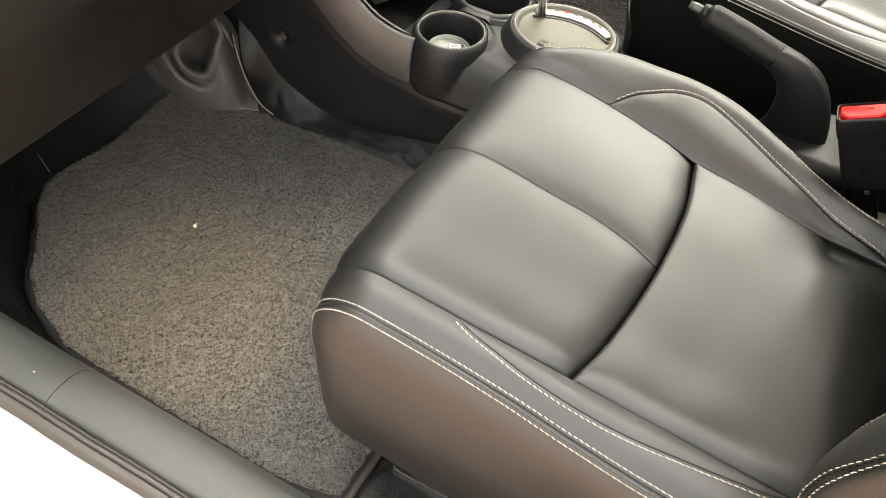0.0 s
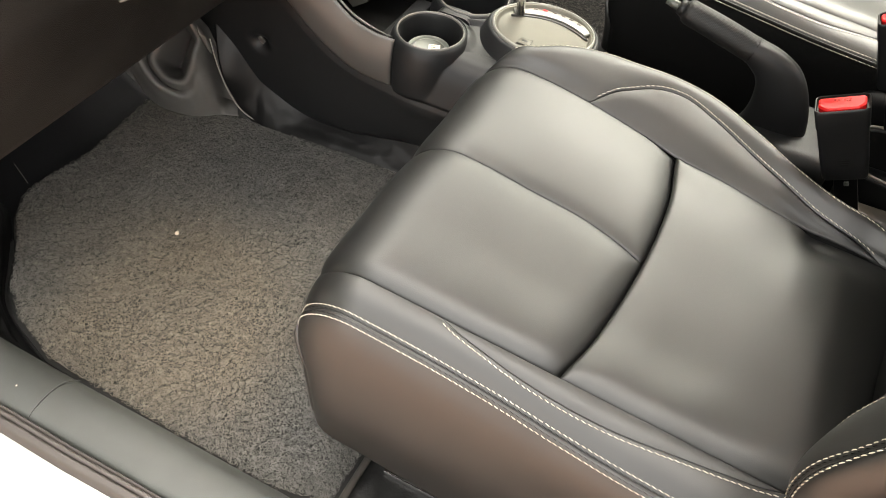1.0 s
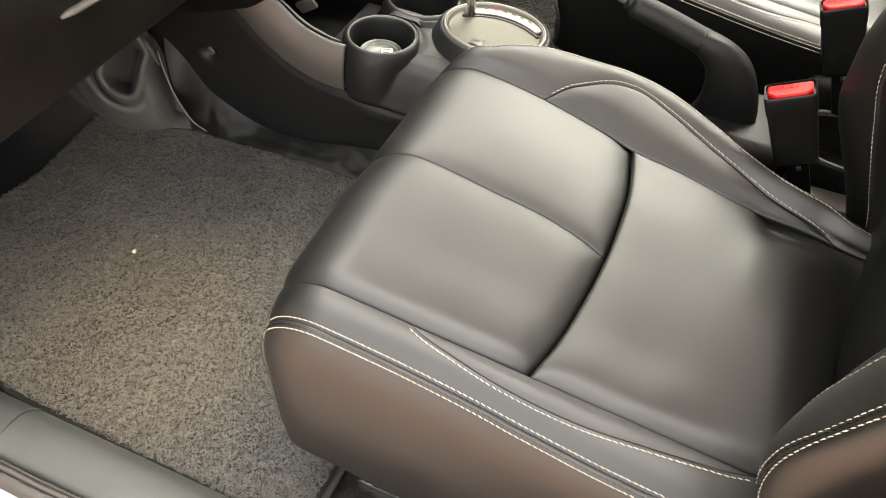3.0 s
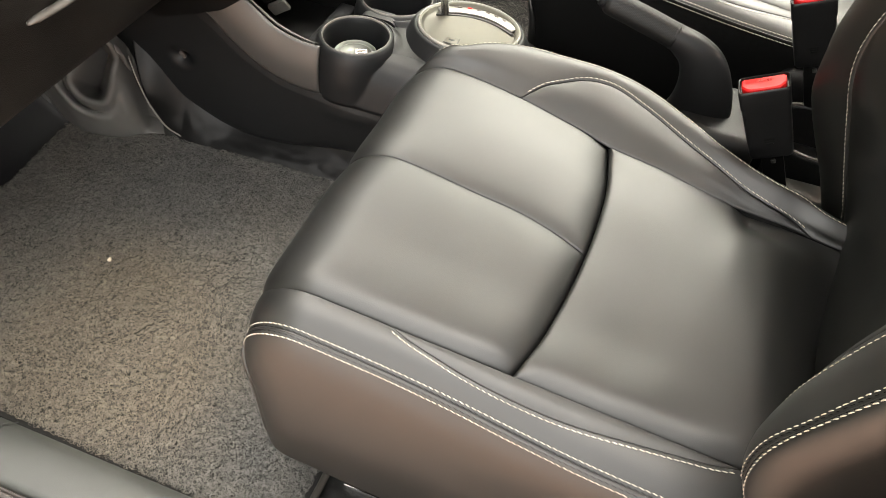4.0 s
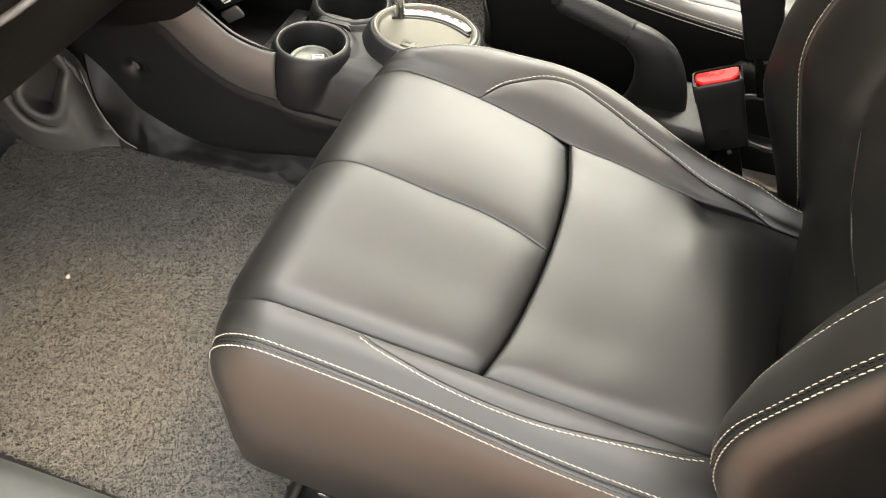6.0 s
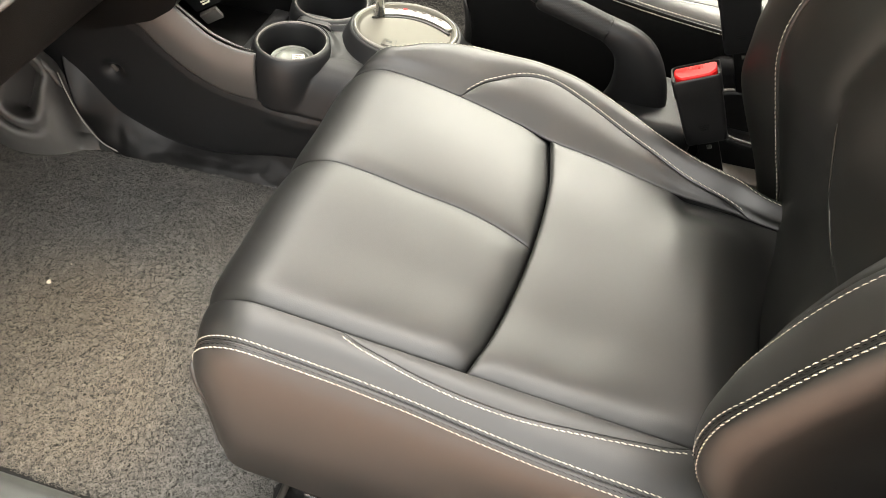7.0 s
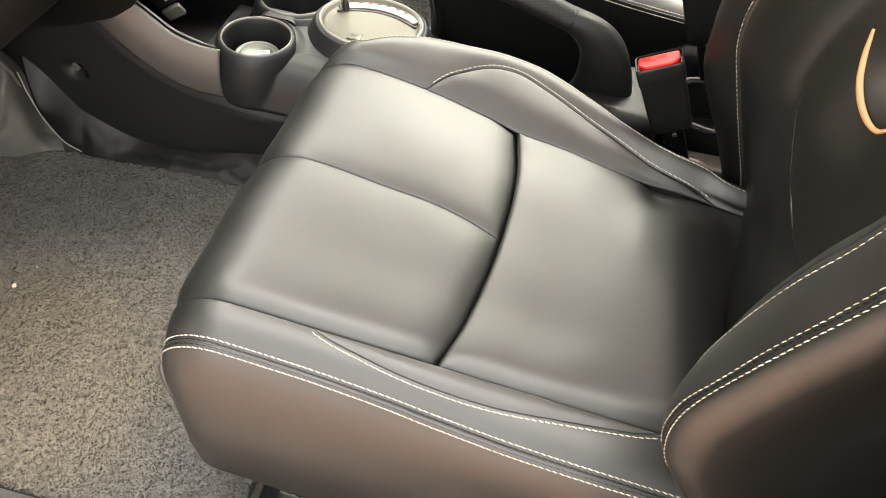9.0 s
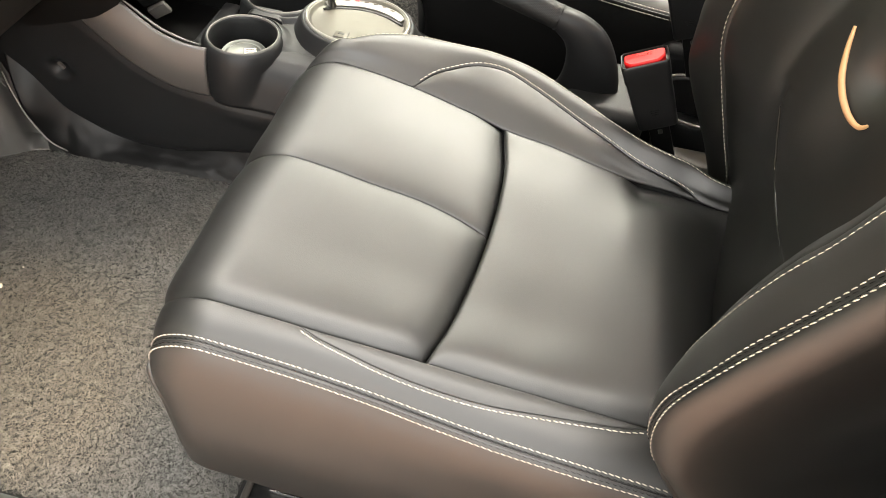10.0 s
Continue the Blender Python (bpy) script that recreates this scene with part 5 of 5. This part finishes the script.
# ---- handbrake ----
def handbrake():
    hb = thing("handbrake", "black handbrake lever with knurled grip and silver button", "handbrake")
    # small raised dots in staggered rows all round the grip
    axis = smooth_path([(0.190, 0.62, 0.3685), (0.225, 0.62, 0.3605), (0.26, 0.62, 0.3515), (0.2925, 0.62, 0.3425)], 170)
    tang = (axis[-1] - axis[0]) / np.linalg.norm(axis[-1] - axis[0])
    side = np.array([0.0, 1.0, 0.0])
    over = np.cross(side, tang)
    s, w = np.meshgrid(np.linspace(0, 1, 170), np.linspace(0, 2 * math.pi, 208, endpoint=False), indexing="ij")
    dots = np.maximum(0.0, np.cos(52 * w) * np.cos(2 * math.pi * 24 * s)) ** 0.8 * 0.0004 * ((s > 0.08) & (s < 0.95))
    rad = np.interp(s, [0, 0.02, 0.06, 0.5, 1.0], [0.0105, 0.0135, 0.0152, 0.0160, 0.0160]) + dots
    V = axis[:, None, :] + rad[..., None] * (np.cos(w)[..., None] * side + np.sin(w)[..., None] * over)
    idx = np.arange(170 * 208).reshape(170, 208)
    nxt = np.roll(idx, -1, axis=1)
    F = np.stack([idx[:-1], nxt[:-1], nxt[1:], idx[1:]], -1).reshape(-1, 4)
    part("grip", (V.reshape(-1, 3), F), GRIP, hb, "knurled black grip")
    part("grip_ring", tube([(0.2830, 0.62, 0.3451), (0.2850, 0.62, 0.3446)], [0.0170, 0.0170], 32), BLACKGLOSS, hb)
    part("release_button", tube([(0.166, 0.62, 0.3735), (0.174, 0.62, 0.372), (0.191, 0.62, 0.3685)], [0.0042, 0.0054, 0.0054], 20), STEEL, hb, "silver release button")
    part("button_collar", tube([(0.182, 0.62, 0.3705), (0.191, 0.62, 0.3685)], [0.0090, 0.0108], 24), PLASTIC, hb)
    # the arm bends down from the grip like an elbow and widens to its foot
    outer = spline([0, 1, 2, 3, 4, 5, 6], np.array([[0.284, 0.3610], [0.318, 0.353], [0.345, 0.338], [0.366, 0.310], [0.381, 0.272], [0.389, 0.222], [0.392, 0.17]]))
    inner = spline([0, 1, 2, 3, 4, 5, 6], np.array([[0.284, 0.3280], [0.298, 0.314], [0.304, 0.296], [0.305, 0.272], [0.298, 0.247], [0.276, 0.224], [0.236, 0.195]]))
    verts, faces, n, m = [], [], 30, 28
    for k in range(n):
        o, i = outer(np.array(6 * k / (n - 1))), inner(np.array(6 * k / (n - 1)))
        for j in range(m):
            w = 2 * math.pi * j / m
            c, s = math.cos(w), math.sin(w)
            c, s = math.copysign(abs(c) ** 0.85, c), math.copysign(abs(s) ** 0.85, s)
            q = 0.5 * (o + i) + 0.5 * (o - i) * c
            verts.append((q[0], 0.62 + 0.0168 * s, q[1]))
    for k in range(n - 1):
        for j in range(m):
            j2 = (j + 1) % m
            faces.append((k * m + j, k * m + j2, (k + 1) * m + j2, (k + 1) * m + j))
    faces += [tuple(range(m - 1, -1, -1)), tuple((n - 1) * m + j for j in range(m))]
    arm = (verts, faces)
    part("lever_arm", arm, ARM, hb, "smooth black lever arm", sharp=60)


ARM = material("smooth_black_arm", (0.0065, 0.0065, 0.0070), 0.48, spec=0.35, bump=0.05, grain=1500)
GRIP = material("knurled_black_rubber", (0.0065, 0.0065, 0.0065), 0.5, spec=0.32, bump=0.08, grain=1500, cell=True)
handbrake()


# ---- seat belt buckles ----
def buckle(m):
    b = thing("seat_belt_buckle", "black seat belt buckle with red press button", "seat belt buckle", "seat belt buckles")
    # local frame: x across the face, y through the thickness, z up the stalk
    w, d, h = 0.0258, 0.0158, 0.044
    foot = h + 0.004
    bm = bmesh.new()
    rings = []
    for z, s, sd in ((-foot, 0.86, 0.80), (-foot + 0.003, 0.92, 0.9), (-0.02, 0.96, 0.97), (0.022, 1.0, 1.0), (0.024, 1.035, 1.04), (h - 0.001, 1.05, 1.06), (h + 0.0022, 1.04, 1.04), (h + 0.0030, 1.01, 1.0), (h + 0.0026, 0.985, 0.955), (h - 0.003, 0.97, 0.93)):
        ring = rounded([(-w * s, -d * sd), (w * s, -d * sd), (w * s, d * sd), (-w * s, d * sd)], 0.006, 5)
        rings.append([bm.verts.new((x, y, z)) for x, y in ring])
    for r0, r1 in zip(rings, rings[1:]):
        for i in range(len(r0)):
            j = (i + 1) % len(r0)
            bm.faces.new((r0[i], r0[j], r1[j], r1[i]))
    bm.faces.new(rings[0])
    bm.faces.new(rings[-1])
    body = part("buckle_body", bm, BUCKLE, b, sharp=50)
    btn = rounded([(-0.0232, -0.0050), (-0.0160, -0.0128), (0.0160, -0.0128), (0.0232, -0.0050), (0.0232, 0.0100), (-0.0232, 0.0100)], 0.0025, 4)
    bm = bmesh.new()
    lo = [bm.verts.new((x, y, h - 0.004)) for x, y in btn]
    mid = [bm.verts.new((x, y, h + 0.0026)) for x, y in btn]
    hi = [bm.verts.new((x * 0.93, y * 0.88, h + 0.0042)) for x, y in btn]
    for r0, r1 in ((lo, mid), (mid, hi)):
        for i in range(len(r0)):
            j = (i + 1) % len(r0)
            bm.faces.new((r0[i], r0[j], r1[j], r1[i]))
    bm.faces.new(hi)
    bm.faces.new(lo[::-1])
    button = part("press_button", bm, RED, b, "red plastic press button")
    word = bpy.data.curves.new("word", "FONT")
    word.body, word.size, word.extrude, word.align_x, word.align_y = "PRESS", 0.0072, 0.0003, "CENTER", "CENTER"
    wob = new("word", word)
    deps = bpy.context.evaluated_depsgraph_get()
    wme = bpy.data.meshes.new_from_object(wob.evaluated_get(deps))
    bpy.data.objects.remove(wob)
    wme.materials.clear()
    wme.materials.append(DARKRED)
    wme.transform(pose(0, 0.003, h + 0.0043))
    letters = new("lettering", wme)
    letters.parent = button
    part("slot", box(-0.017, 0.017, 0.0108, 0.0136, h - 0.003, h + 0.0012, 0.0006), BLACKGLOSS, b)
    for k in range(3):
        part("mark_bar", box(-0.006 + 0.001 * k, 0.006 - 0.001 * k, -d - 0.0002, -d + 0.002, -0.020 - 0.003 * k, -0.0188 - 0.003 * k, 0), BLACKGLOSS, body)
    part("stalk", box(-0.0125, 0.0125, -0.0035, 0.0035, -foot - 0.075, -foot + 0.004, 0.002), BLACKGLOSS, b, "black webbing stalk")
    part("bolt", moved(box(-0.0028, 0.0028, -0.0018, 0.0018, -0.0028, 0.0028, 0.0012), Matrix.Translation((0.001, -0.0045, -foot - 0.012))), STEEL, b, "steel rivet")
    b.matrix_world = m
    return b


DARKRED = material("dark_red_print", (0.32, 0.008, 0.008), 0.5)
near_buckle = buckle(pose(0.4095, 0.516, 0.336, 0, -26, 5))
copy_thing(near_buckle, pose(0.449, 0.724, 0.346, 0, -23, 5))
